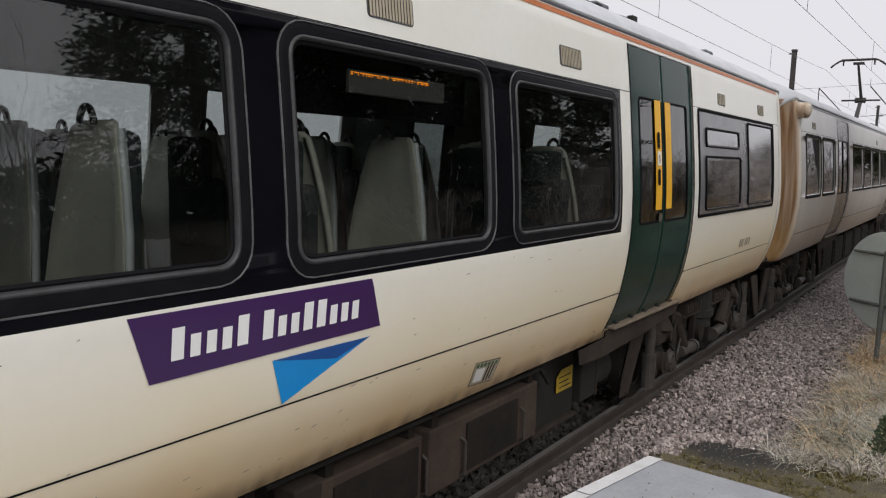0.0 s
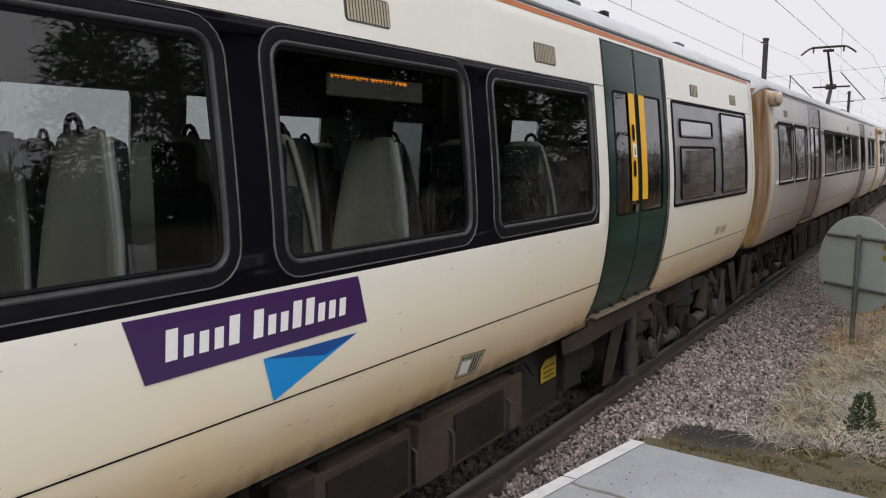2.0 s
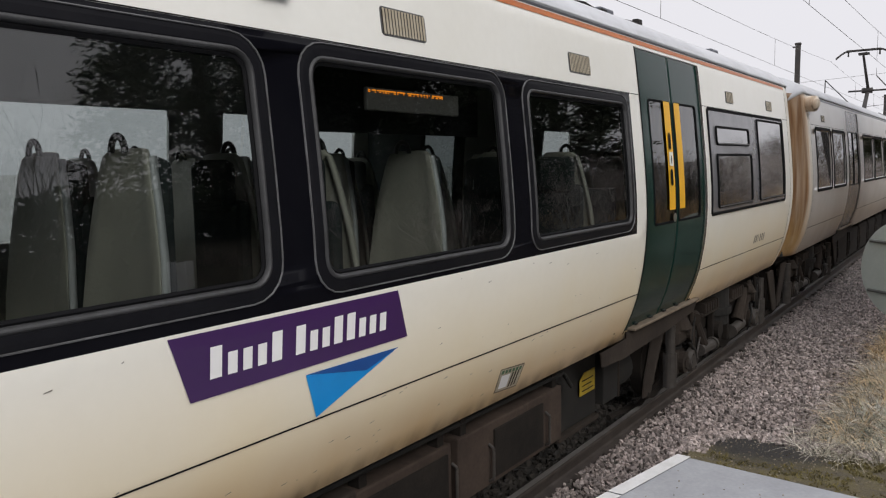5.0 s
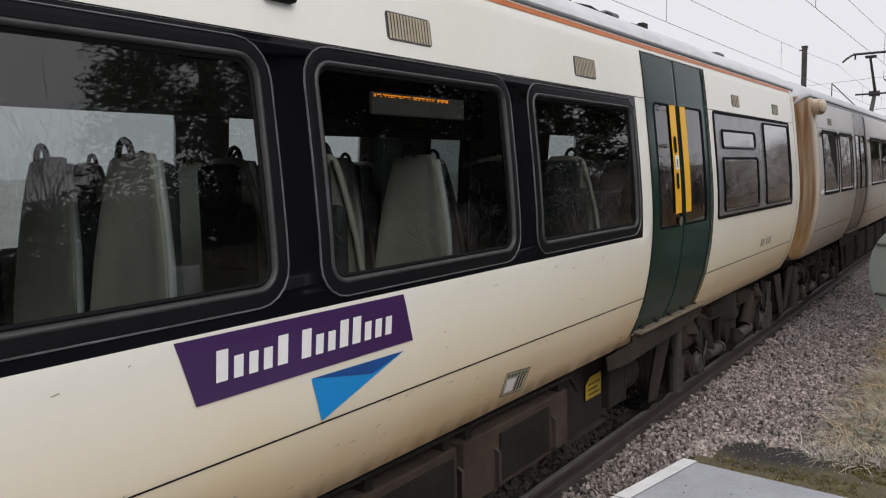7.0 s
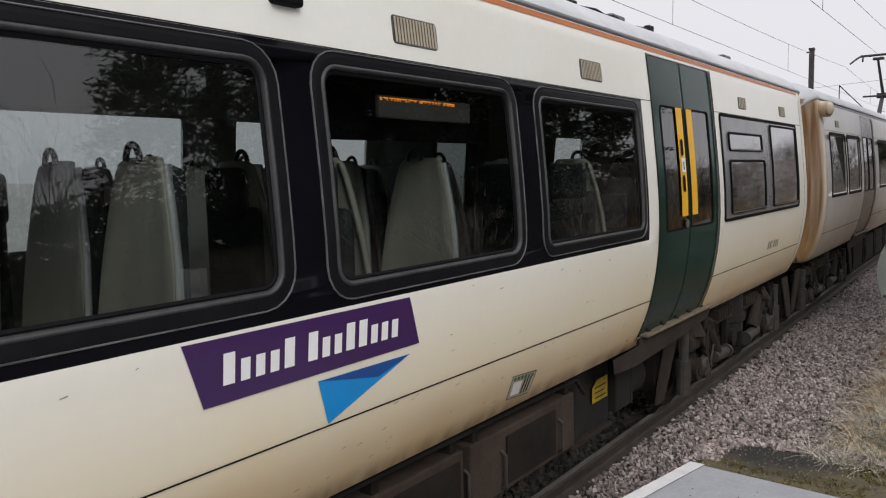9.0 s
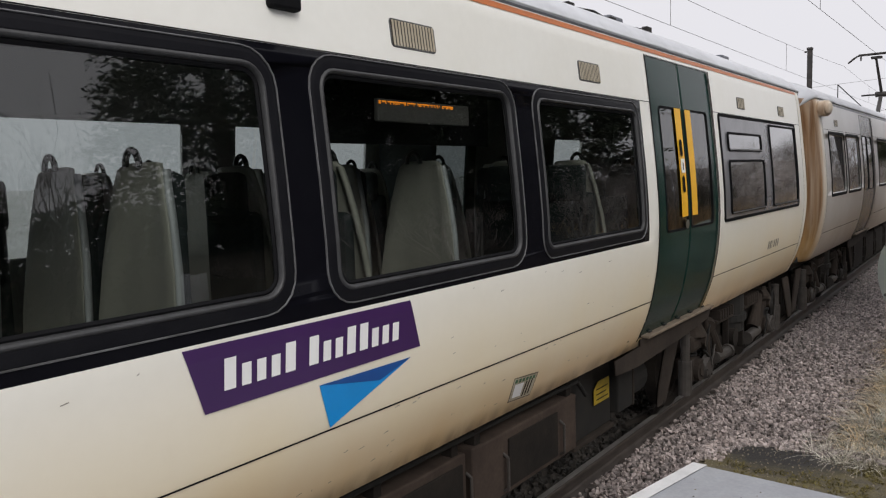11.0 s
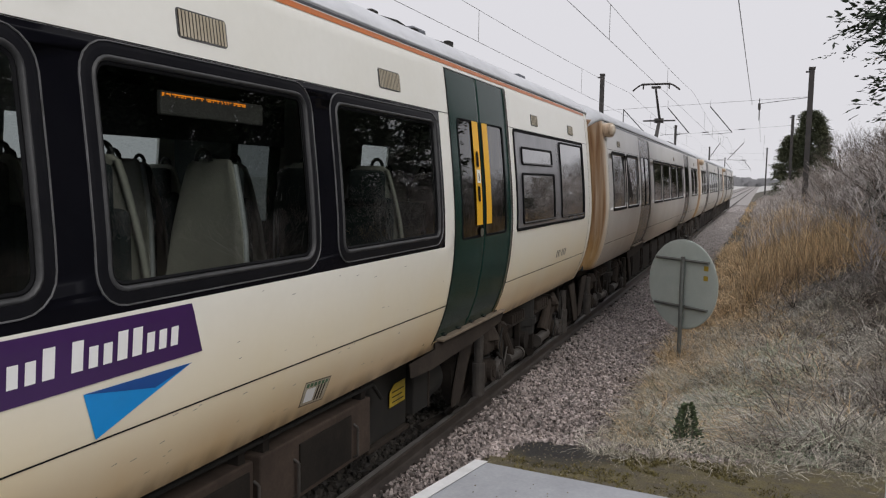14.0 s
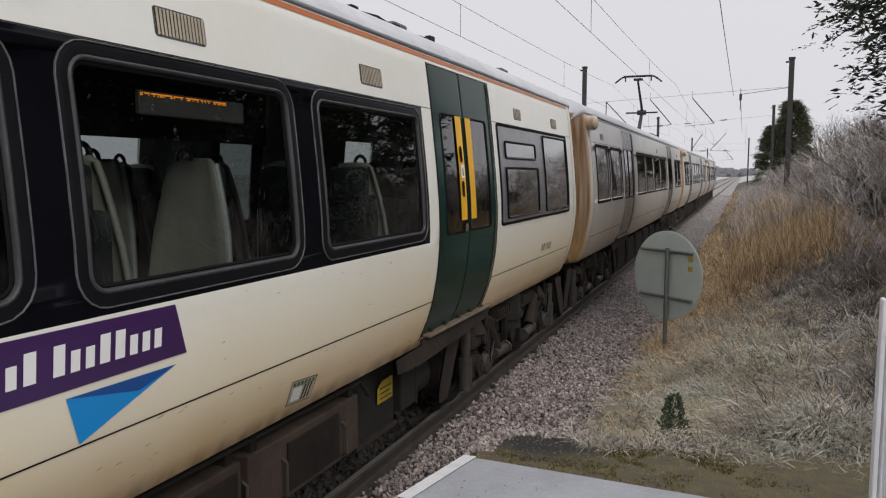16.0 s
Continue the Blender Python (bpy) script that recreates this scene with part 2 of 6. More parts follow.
G_DARK = glass_mat("dark_tinted_glass", (0.20, 0.22, 0.22))
M_RAIL_TOP = mat("polished_rail_head", (0.30, 0.28, 0.26), 0.35, 0.6, second=(0.17, 0.15, 0.135), scale=6, detail=0.1, stretch=(6, 0.3, 1))
M_RAIL = mat("rusty_rail_steel", (0.070, 0.058, 0.052), 0.6, 0.2, second=(0.036, 0.029, 0.025), scale=5, detail=0.25, bump=0.1, bump_scale=60)
M_SLEEPER = mat("concrete_sleeper", (0.085, 0.078, 0.07), 0.85, second=(0.05, 0.045, 0.04), scale=5, detail=0.2, bump=0.2, bump_scale=50)
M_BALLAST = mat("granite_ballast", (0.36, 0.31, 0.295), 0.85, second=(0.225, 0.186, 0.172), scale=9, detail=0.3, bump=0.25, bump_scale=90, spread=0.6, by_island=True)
# Stones turn paler along the track from y 8 to 26.
add_stain_or_tint(M_BALLAST, "Y", 8.0, 26.0, (0.44, 0.42, 0.415), 0.75, (1, 1, 1), 9, 0.35)
# Dark stones: the shade under the train is put into their colour.
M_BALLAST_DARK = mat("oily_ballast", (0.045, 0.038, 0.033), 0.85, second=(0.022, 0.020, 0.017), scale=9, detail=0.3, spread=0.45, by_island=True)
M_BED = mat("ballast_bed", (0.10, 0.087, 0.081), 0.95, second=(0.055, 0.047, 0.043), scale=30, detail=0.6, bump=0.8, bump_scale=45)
# The bed turns paler from y 30 to 50.
add_stain_or_tint(M_BED, "Y", 30.0, 50.0, (0.30, 0.28, 0.272), 0.95, (1, 1, 1), 6, 0.7)
# Near-black bed colour that stands in for the train's shade.
M_BALLAST_BED_DARK = mat("shaded_bed", (0.030, 0.026, 0.023), 0.9, second=(0.055, 0.048, 0.042), scale=25, detail=0.5, bump=0.9, bump_scale=35)
M_EARTH = mat("frosty_earth", (0.045, 0.036, 0.024), 0.95, second=(0.085, 0.073, 0.054), scale=2.5, detail=0.35, bump=0.6, bump_scale=12)
M_SLAB = mat("platform_grey_paving", (0.33, 0.34, 0.365), 0.75, second=(0.26, 0.268, 0.29), scale=3.5, detail=0.14, bump=0.08, bump_scale=80)
M_EDGE = mat("white_platform_edge", (0.62, 0.62, 0.63), 0.65, second=(0.50, 0.50, 0.50), scale=10, detail=0.1, bump=0.08, bump_scale=60)
M_CONC = mat("platform_wall_concrete", (0.24, 0.22, 0.195), 0.9, second=(0.13, 0.12, 0.10), scale=4, detail=0.2, bump=0.3, bump_scale=40)
M_MOSS = mat("mossy_old_concrete", (0.075, 0.064, 0.046), 0.95, second=(0.120, 0.098, 0.040), scale=9, detail=1.0, bump=0.9, bump_scale=70)
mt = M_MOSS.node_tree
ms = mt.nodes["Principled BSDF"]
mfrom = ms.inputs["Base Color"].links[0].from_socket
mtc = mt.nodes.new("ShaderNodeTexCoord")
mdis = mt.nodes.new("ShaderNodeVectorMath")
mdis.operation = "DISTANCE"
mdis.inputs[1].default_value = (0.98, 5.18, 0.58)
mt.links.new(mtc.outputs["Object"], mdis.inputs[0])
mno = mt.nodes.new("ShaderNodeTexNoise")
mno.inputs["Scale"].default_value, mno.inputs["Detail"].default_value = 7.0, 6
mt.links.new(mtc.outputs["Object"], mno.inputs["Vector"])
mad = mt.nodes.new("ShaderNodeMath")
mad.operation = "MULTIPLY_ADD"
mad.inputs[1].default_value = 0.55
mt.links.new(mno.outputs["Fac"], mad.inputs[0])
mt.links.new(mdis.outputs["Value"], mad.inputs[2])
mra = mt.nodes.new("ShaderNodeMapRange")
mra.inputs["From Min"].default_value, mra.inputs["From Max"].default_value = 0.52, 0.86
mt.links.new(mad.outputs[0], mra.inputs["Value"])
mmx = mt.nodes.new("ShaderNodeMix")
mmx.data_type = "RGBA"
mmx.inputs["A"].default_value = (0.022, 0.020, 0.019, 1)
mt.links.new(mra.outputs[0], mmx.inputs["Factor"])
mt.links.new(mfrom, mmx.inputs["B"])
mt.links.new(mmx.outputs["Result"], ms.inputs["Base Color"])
M_SIGNBACK = mat("sign_back_grey_green", (0.46, 0.51, 0.48), 0.55, second=(0.41, 0.46, 0.43), scale=3, detail=0.06)
M_POST = mat("galvanised_post", (0.19, 0.20, 0.19), 0.5, 0.5, second=(0.13, 0.135, 0.13), scale=8, detail=0.15)
M_MAST = mat("dark_steel_mast", (0.030, 0.028, 0.028), 0.7, second=(0.05, 0.042, 0.038), scale=4, detail=0.2)
M_WIRE = mat("copper_wire", (0.09, 0.085, 0.085), 0.5, 0.4, detail=0.1)
M_FENCE = mat("white_fence_sheet", (0.70, 0.70, 0.72), 0.5, second=(0.58, 0.58, 0.58), scale=4, detail=0.05)
M_STRAW = mat("dry_straw_grass", (0.60, 0.45, 0.275), 0.85, second=(0.43, 0.305, 0.17), scale=1.0, detail=0.2, spread=0.75, by_island=True)
M_FROST = mat("frosted_grass", (0.50, 0.475, 0.425), 0.85, second=(0.26, 0.22, 0.15), scale=1.2, detail=0.2, spread=0.75, by_island=True)
M_GREENGRASS = mat("frosted_green_grass", (0.24, 0.31, 0.18), 0.85, second=(0.50, 0.53, 0.45), scale=1.5, detail=0.2, spread=0.75, by_island=True)
M_BRAMBLE = mat("frosted_bramble_stem", (0.095, 0.070, 0.052), 0.85, second=(0.29, 0.26, 0.235), scale=1.5, detail=0.2, spread=0.75, by_island=True)
M_HOAR = mat("hoar_frosted_twig", (0.30, 0.255, 0.235), 0.85, second=(0.55, 0.52, 0.50), scale=1.6, detail=0.2, spread=0.5, by_island=True)
M_MOSSTUFT = mat("olive_moss_tuft", (0.14, 0.115, 0.035), 0.95, second=(0.085, 0.072, 0.028), scale=3, detail=0.3, spread=0.6, by_island=True)
M_LITTER = mat("pale_grit_and_litter", (0.26, 0.22, 0.17), 0.9, second=(0.14, 0.115, 0.085), scale=6, detail=0.3, spread=0.6, by_island=True)
M_TWIG = mat("bare_twig", (0.085, 0.065, 0.052), 0.85, second=(0.15, 0.125, 0.11), scale=2, detail=0.2, spread=0.4, by_island=True)
M_CONIFER = mat("dark_conifer_leaf", (0.018, 0.030, 0.014), 0.75, second=(0.032, 0.046, 0.020), scale=1.5, detail=0.25, spread=0.5, by_island=True)
M_BUSH = mat("small_bush_leaf", (0.035, 0.055, 0.022), 0.6, second=(0.06, 0.08, 0.035), scale=6, detail=0.2, spread=0.5, by_island=True)
M_BARK = mat("bark", (0.07, 0.055, 0.042), 0.9, second=(0.04, 0.032, 0.026), scale=6, detail=0.3, bump=0.5, bump_scale=30)
# Mist over the far woods and fields is put into these pale colours.
M_HAZE = mat("mist_paled_far_wood", (0.30, 0.30, 0.31), 0.95, second=(0.36, 0.36, 0.38), scale=0.05, detail=0.15)
M_FIELD = mat("mist_paled_far_field", (0.36, 0.355, 0.34), 0.95, second=(0.46, 0.455, 0.45), scale=0.08, detail=0.2)

# ---- mesh helpers ----


def thing(name, at, label, category="", group="", kind=""):
    ob = new(name)
    ob.location = at
    ob.empty_display_size = 0.2
    return tagged(ob, label, category, group, kind)


def base_of(ob):
    p = Vector((0, 0, 0))
    while ob is not None:
        p += ob.location
        ob = ob.parent
    return p


def part(name, bm, material, parent=None, label="", smooth=False, kind=""):
    """Links a bmesh, drawn in world metres, as one mesh object under a thing or a part."""
    me = bpy.data.meshes.new(name)
    if smooth:
        for fc in bm.faces:
            fc.smooth = True
    if parent is not None:
        bmesh.ops.translate(bm, verts=bm.verts, vec=-base_of(parent))
    bm.to_mesh(me)
    bm.free()
    me.materials.append(material)
    ob = new(name, me)
    if parent is not None:
        ob.parent = parent
    return tagged(ob, label, kind=kind)


def raw(name, verts, faces, material, parent=None, label="", kind="", at=(0, 0, 0)):
    me = bpy.data.meshes.new(name)
    me.from_pydata(verts, [], faces)
    me.materials.append(material)
    ob = new(name, me)
    ob.location = at
    if parent is not None:
        ob.parent = parent
    return tagged(ob, label, kind=kind)


def box(x0, x1, y0, y1, z0, z1, bevel=0.0, bm=None, segs=2):
    bm2 = bmesh.new()
    bmesh.ops.create_cube(bm2, size=1, matrix=Matrix.LocRotScale(((x0 + x1) / 2, (y0 + y1) / 2, (z0 + z1) / 2), None, (abs(x1 - x0), abs(y1 - y0), abs(z1 - z0))))
    if bevel:
        bmesh.ops.bevel(bm2, geom=bm2.edges[:], offset=bevel, segments=segs, affect="EDGES", profile=0.5)
    return merge(bm, bm2)


def merge(bm, other):
    if bm is None:
        return other
    tmp = bpy.data.meshes.new("tmp")
    other.to_mesh(tmp)
    other.free()
    bm.from_mesh(tmp)
    bpy.data.meshes.remove(tmp)
    return bm


def rod(a, b, r, bm=None, n=10, r2=None):
    a, b = Vector(a), Vector(b)
    d = b - a
    bm2 = bmesh.new()
    m = Matrix.Translation((a + b) / 2) @ d.to_track_quat("Z", "Y").to_matrix().to_4x4()
    bmesh.ops.create_cone(bm2, cap_ends=True, segments=n, radius1=r, radius2=r if r2 is None else r2, depth=d.length, matrix=m)
    return merge(bm, bm2)


def pipe(pts, r, bm=None, n=8):
    for a, b in zip(pts[:-1], pts[1:]):
        bm = rod(a, b, r, bm, n)
    return bm


# The carriage's side: x of the skin at height z (nearer side; the farther one mirrors about CX)
CX = -1.40
PROF = [(1.06, -0.215), (1.10, -0.195), (1.16, -0.165), (1.30, -0.105), (1.46, -0.055), (1.70, -0.012), (1.90, 0.006), (2.05, 0.010), (2.25, 0.004), (2.50, -0.015), (2.75, -0.040), (3.00, -0.066), (3.20, -0.090), (3.36, -0.112), (3.44, -0.135)]
PZ, PX = [p[0] for p in PROF], [p[1] for p in PROF]


def skin(z, side=1, out=0.0):
    x = float(np.interp(z, PZ, PX)) + out
    return x if side > 0 else 2 * CX - x


def zcuts(z0, z1, step=0.12):
    n = max(1, int(math.ceil((z1 - z0) / step)))
    return [z0 + (z1 - z0) * i / n for i in range(n + 1)]


def panel(ys, zs, hole=None, side=1, out=0.0, inset=None):
    """A sheet on the carriage's skin over the grid of ys and zs, without the cells where hole(y, z) is true."""
    bm = bmesh.new()
    got = {}

    def vert(y, z):
        k = (round(y, 4), round(z, 4))
        if k not in got:
            dx = inset(y) if inset else 0.0
            x = skin(z, 1, out - dx)
            got[k] = bm.verts.new((x if side > 0 else 2 * CX - x, y, z))
        return got[k]
    for ya, yb in zip(ys[:-1], ys[1:]):
        for za, zb in zip(zs[:-1], zs[1:]):
            if hole and hole((ya + yb) / 2, (za + zb) / 2):
                continue
            q = [vert(ya, za), vert(yb, za), vert(yb, zb), vert(ya, zb)]
            bm.faces.new(q if side > 0 else q[::-1])
    return bm


def round_rect(y0, y1, z0, z1, r, n=5, side_cuts=6):
    pts = []
    r = max(r, 0.001)
    for cy, cz, a0 in ((y1 - r, z1 - r, 0), (y0 + r, z1 - r, 90), (y0 + r, z0 + r, 180), (y1 - r, z0 + r, 270)):
        for i in range(n + 1):
            a = radians(a0 + 90 * i / n)
            pts.append((cy + r * math.cos(a), cz + r * math.sin(a)))
        nxt = {0: (y0 + r, z1), 90: (y0, z0 + r), 180: (y1 - r, z0), 270: (y1, z1 - r)}[a0]
        p = pts[-1]
        for i in range(1, side_cuts):
            pts.append((p[0] + (nxt[0] - p[0]) * i / side_cuts, p[1] + (nxt[1] - p[1]) * i / side_cuts))
    return pts


def ring(y0, y1, z0, z1, r, loops, side=1, closed=False):
    """A rounded frame lofted on the skin through loops of (inset, height above the skin)."""
    bm = bmesh.new()
    rows = []
    for d, h in loops:
        rows.append([bm.verts.new((skin(z, side, h) if side > 0 else 2 * CX - skin(z, 1, h), y, z)) for y, z in round_rect(y0 + d, y1 - d, z0 + d, z1 - d, r - d)])
    for a, b in zip(rows[:-1], rows[1:]):
        n = len(a)
        for i in range(n):
            q = [a[i], a[(i + 1) % n], b[(i + 1) % n], b[i]]
            bm.faces.new(q if side > 0 else q[::-1])
    return bm


def pane(y0, y1, z0, z1, r, out, side=1):
    """A rounded sheet on the skin."""
    bm = bmesh.new()
    zs = sorted(set([z0 + r * (1 - math.cos(radians(a))) for a in (0, 15, 30, 45, 60, 75, 90)] + [z1 - r * (1 - math.cos(radians(a))) for a in (0, 15, 30, 45, 60, 75, 90)] + zcuts(z0 + r, z1 - r)))
    rows = []
    for z in zs:
        d = 0.0
        if z < z0 + r:
            d = r - math.sqrt(max(0, r * r - (z0 + r - z) ** 2))
        elif z > z1 - r:
            d = r - math.sqrt(max(0, r * r - (z - z1 + r) ** 2))
        x = skin(z, 1, out)
        x = x if side > 0 else 2 * CX - x
        rows.append((bm.verts.new((x, y0 + d, z)), bm.verts.new((x, y1 - d, z))))
    for a, b in zip(rows[:-1], rows[1:]):
        q = [a[0], a[1], b[1], b[0]]
        bm.faces.new(q if side > 0 else q[::-1])
    return bm


# ---- ground ----
def ground_height(x, y):
    """Track bed level on the left, a shoulder by the cess, then a rough bank that rises to the hedge."""
    if x < 0.55:
        if x > -2.9:
            return -0.26
        return -0.34 if x < -7.2 else -0.26
    b = max(0.0, x - 0.55)
    rise = 0.20 * min(b, 0.9) + 0.48 * max(0, min(b - 0.9, 3.0)) + 0.12 * max(0, min(b - 3.9, 10))
    far = 1.0 / (1.0 + max(0, y - 60) / 80)
    lump = 0.15 * noise.noise(Vector((x * 1.1, y * 0.9, 0))) * min(1, b / 1.2) + 0.05 * noise.noise(Vector((x * 2.5, y * 2.1, 4))) * min(1, b)
    if y < 6.5:
        rise = min(rise, 0.30 + 0.55 * max(0.0, (y - 5.0)))
    return -0.26 + rise * (0.35 + 0.65 * far) + lump


def build_ground():
    xs = [-900, -400, -150, -60, -25, -12, -8.2, -7.2, -5, -2.9, -1.4, 0.0, 0.55] + [0.55 + 0.25 * i for i in range(1, 26)] + [8, 10, 14, 22, 40, 90, 250, 900]
    ys = [-60, -30, -15, -8, -4, -1] + [0.5 * i for i in range(0, 61)] + [30 + 2.5 * i for i in range(1, 30)] + [115, 135, 170, 230, 320, 450, 700, 1200]
    verts = [(x, y, ground_height(x, y)) for y in ys for x in xs]
    w = len(xs)
    faces = [(j * w + i, j * w + i + 1, (j + 1) * w + i + 1, (j + 1) * w + i) for j in range(len(ys) - 1) for i in range(w - 1)]
    g = raw("ground", verts, faces, M_EARTH, None, "rough frosty earth bank beside the railway", kind="structure")
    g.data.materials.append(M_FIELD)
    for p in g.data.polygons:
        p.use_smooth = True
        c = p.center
        # Far faces and those left of the tracks take the mist-paled field.
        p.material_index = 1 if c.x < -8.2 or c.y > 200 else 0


build_ground()

# ---- track ----
TRACKS = (CX, CX - 3.45)


def build_bed():
    """The ballast bed: one sheet with a shoulder on each side, under both tracks."""
    xs = [-8.0, -7.2, -6.6, -5.6, -4.85, -4.0, -3.1, -2.7, -2.1, -1.4, -0.9, -0.45, 0.0, 0.45, 0.80, 1.15]
    zs = [-0.36, -0.24, -0.17, -0.17, -0.17, -0.17, -0.17, -0.17, -0.19, -0.20, -0.19, -0.175, -0.165, -0.17, -0.19, -0.27]
    ys = [-30, -10] + [0.5 * i for i in range(0, 61)] + [32, 36, 40, 50, 60, 80, 110, 150, 220, 320, 480, 700]
    verts = [(x, y, z + 0.012 * noise.noise(Vector((x * 3, y * 3, 1)))) for y in ys for x, z in zip(xs, zs)]
    w = len(xs)
    faces = [(j * w + i, j * w + i + 1, (j + 1) * w + i + 1, (j + 1) * w + i) for j in range(len(ys) - 1) for i in range(w - 1)]
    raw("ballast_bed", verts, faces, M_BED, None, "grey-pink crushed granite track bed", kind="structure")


build_bed()


def rail_section():
    """Flat-bottom rail: foot, web and head, about the rail's own centre, head top at 0."""
    half = [(0.070, -0.159), (0.070, -0.149), (0.022, -0.128), (0.010, -0.112), (0.010, -0.052), (0.030, -0.042), (0.035, -0.034), (0.035, -0.008), (0.029, 0.0)]
    return half + [(-x, z) for x, z in half[::-1]]


def build_rail(cx, y0, y1):
    sec = rail_section()
    bm = bmesh.new()
    ends = [[bm.verts.new((cx + x, y, z)) for x, z in sec] for y in (y0, y1)]
    n = len(sec)
    for i in range(n):
        bm.faces.new([ends[0][i], ends[0][(i + 1) % n], ends[1][(i + 1) % n], ends[1][i]])
    bm.faces.new(ends[0])
    bm.faces.new(ends[1][::-1])
    bmesh.ops.recalc_face_normals(bm, faces=bm.faces)
    rail = part("rail", bm, M_RAIL, None, "rusty steel running rail with a bright worn head", kind="structure")
    bm = box(cx - 0.026, cx + 0.024, y0, y1, 0.0005, 0.002)
    part("running_surface", bm, M_RAIL_TOP, rail)
    return rail


for c in TRACKS:
    for s_ in (-0.7525, 0.7525):
        build_rail(c + s_, -30, 700)

# sleepers
sl = thing("sleeper", (0, 0, 0), "grey concrete sleeper half buried in ballast", "sleeper", "track sleepers")
bm = bmesh.new()
for v0, v1, z0, z1 in ((-1.25, 1.25, -0.30, -0.115),):
    box(v0, v1, -0.13, 0.13, z0, z1, 0.02, bm, 1)
part("body", bm, M_SLEEPER, sl)
for s_ in (-0.7525, 0.7525):
    bm = box(s_ + 0.075, s_ + 0.135, -0.05, 0.05, -0.13, -0.085, 0.008)
    part("rail_clip", bm, M_RAIL, sl)
sl.location = (CX, 1.0, -0.035)
for i in range(1, 60):
    copy_thing(sl, pose(CX, 1.0 + 0.65 * i, -0.035))


def stones(name, spots, size, material, label):
    """Many rough stones as one heap: squashed blocks with broken, uneven corners."""
    rng = np.random.default_rng(5)
    base = []
    cube = np.array([(x, y, z) for x in (-1, 1) for y in (-1, 1) for z in (-1, 1)], float) * 0.68
    fs = [[0, 1, 3, 2], [4, 6, 7, 5], [0, 4, 5, 1], [2, 3, 7, 6], [0, 2, 6, 4], [1, 5, 7, 3]]
    for _ in range(14):
        base.append((cube * rng.uniform(0.45, 1.25, (8, 3)) + rng.normal(0, 0.12, (8, 3)), fs))
    verts, faces, off = [], [], 0
    for k, (x, y, z) in enumerate(spots):
        vs, fs = base[k % len(base)]
        q = np.array(Euler(rng.uniform(0, 6.28, 3)).to_matrix())
        s = size * rng.uniform(0.6, 1.35) * np.array([1.0, rng.uniform(0.7, 1), rng.uniform(0.6, 0.9)])
        w = (vs * s) @ q.T + (x, y, z)
        verts.extend(w.tolist())
        faces.extend([[i + off for i in fc] for fc in fs])
        off += len(vs)
    return tagged(raw(name, verts, faces, material, None, label, "stuff"), category="gravel")


def bed_z(x):
    return float(np.interp(x, [-8.0, -7.2, -6.6, -5.6, -4.85, -4.0, -3.1, -2.7, -2.1, -1.4, -0.9, -0.45, 0.0, 0.45, 0.80, 1.15], [-0.36, -0.24, -0.17, -0.17, -0.17, -0.17, -0.17, -0.17, -0.19, -0.20, -0.19, -0.175, -0.165, -0.17, -0.19, -0.27]))


def scatter_ballast():
    rng = np.random.default_rng(3)
    near, dark = [], []
    # density falls with distance along the track
    for y0, y1, n in ((2.0, 6.0, 11500), (6.0, 10.0, 12000), (10.0, 16.0, 11000), (16.0, 26.0, 9000), (26.0, 45.0, 6500)):
        for _ in range(n):
            x, y = rng.uniform(-0.57, 1.5), rng.uniform(y0, y1)
            edge = 1.0 + 0.22 * noise.noise(Vector((y * 0.9, 3, 0))) + 0.12 + 0.25 * rng.random()
            if x > edge:
                continue
            z = bed_z(x) + rng.uniform(0.0, 0.045)
            near.append((x, y, z))
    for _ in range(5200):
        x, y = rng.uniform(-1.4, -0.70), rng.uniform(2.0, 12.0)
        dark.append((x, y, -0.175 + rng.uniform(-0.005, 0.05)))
    far_spots = []
    for _ in range(5000):
        x, y = rng.uniform(-0.57, 1.1), rng.uniform(45.0, 95.0)
        far_spots.append((x, y, bed_z(x) + rng.uniform(0.0, 0.03)))
    stones("far_ballast", far_spots, 0.06, M_BALLAST, "pale ballast stones far along the line")
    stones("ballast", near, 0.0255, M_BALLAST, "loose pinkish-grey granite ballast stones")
    stones("oily_ballast", dark, 0.036, M_BALLAST_DARK, "ballast stones under the train, darkened to stand in for shade")


scatter_ballast()
# Blackened strip between the rails: painted shade beneath the carriages.
shade_strip = box(-2.2, -0.70, -25, 75, -0.24, -0.178)
part("shaded_bed", shade_strip, M_BALLAST_BED_DARK, None, "ballast bed between the rails, blackened for the train's shade", kind="structure")

# ---- train ----


def solid(ob, t, offset=-1):
    md = ob.modifiers.new("thickness", "SOLIDIFY")
    md.thickness, md.offset = t, offset
    wn = ob.modifiers.new("even_shading", "WEIGHTED_NORMAL")
    wn.mode, wn.weight = "FACE_AREA", 90
    return ob


def end_inset(ya, yb):
    def f(y):
        s = max(0.0, (ya + 0.45) - y, y - (yb - 0.45)) / 0.45
        return 0.17 * s * s * s
    return f


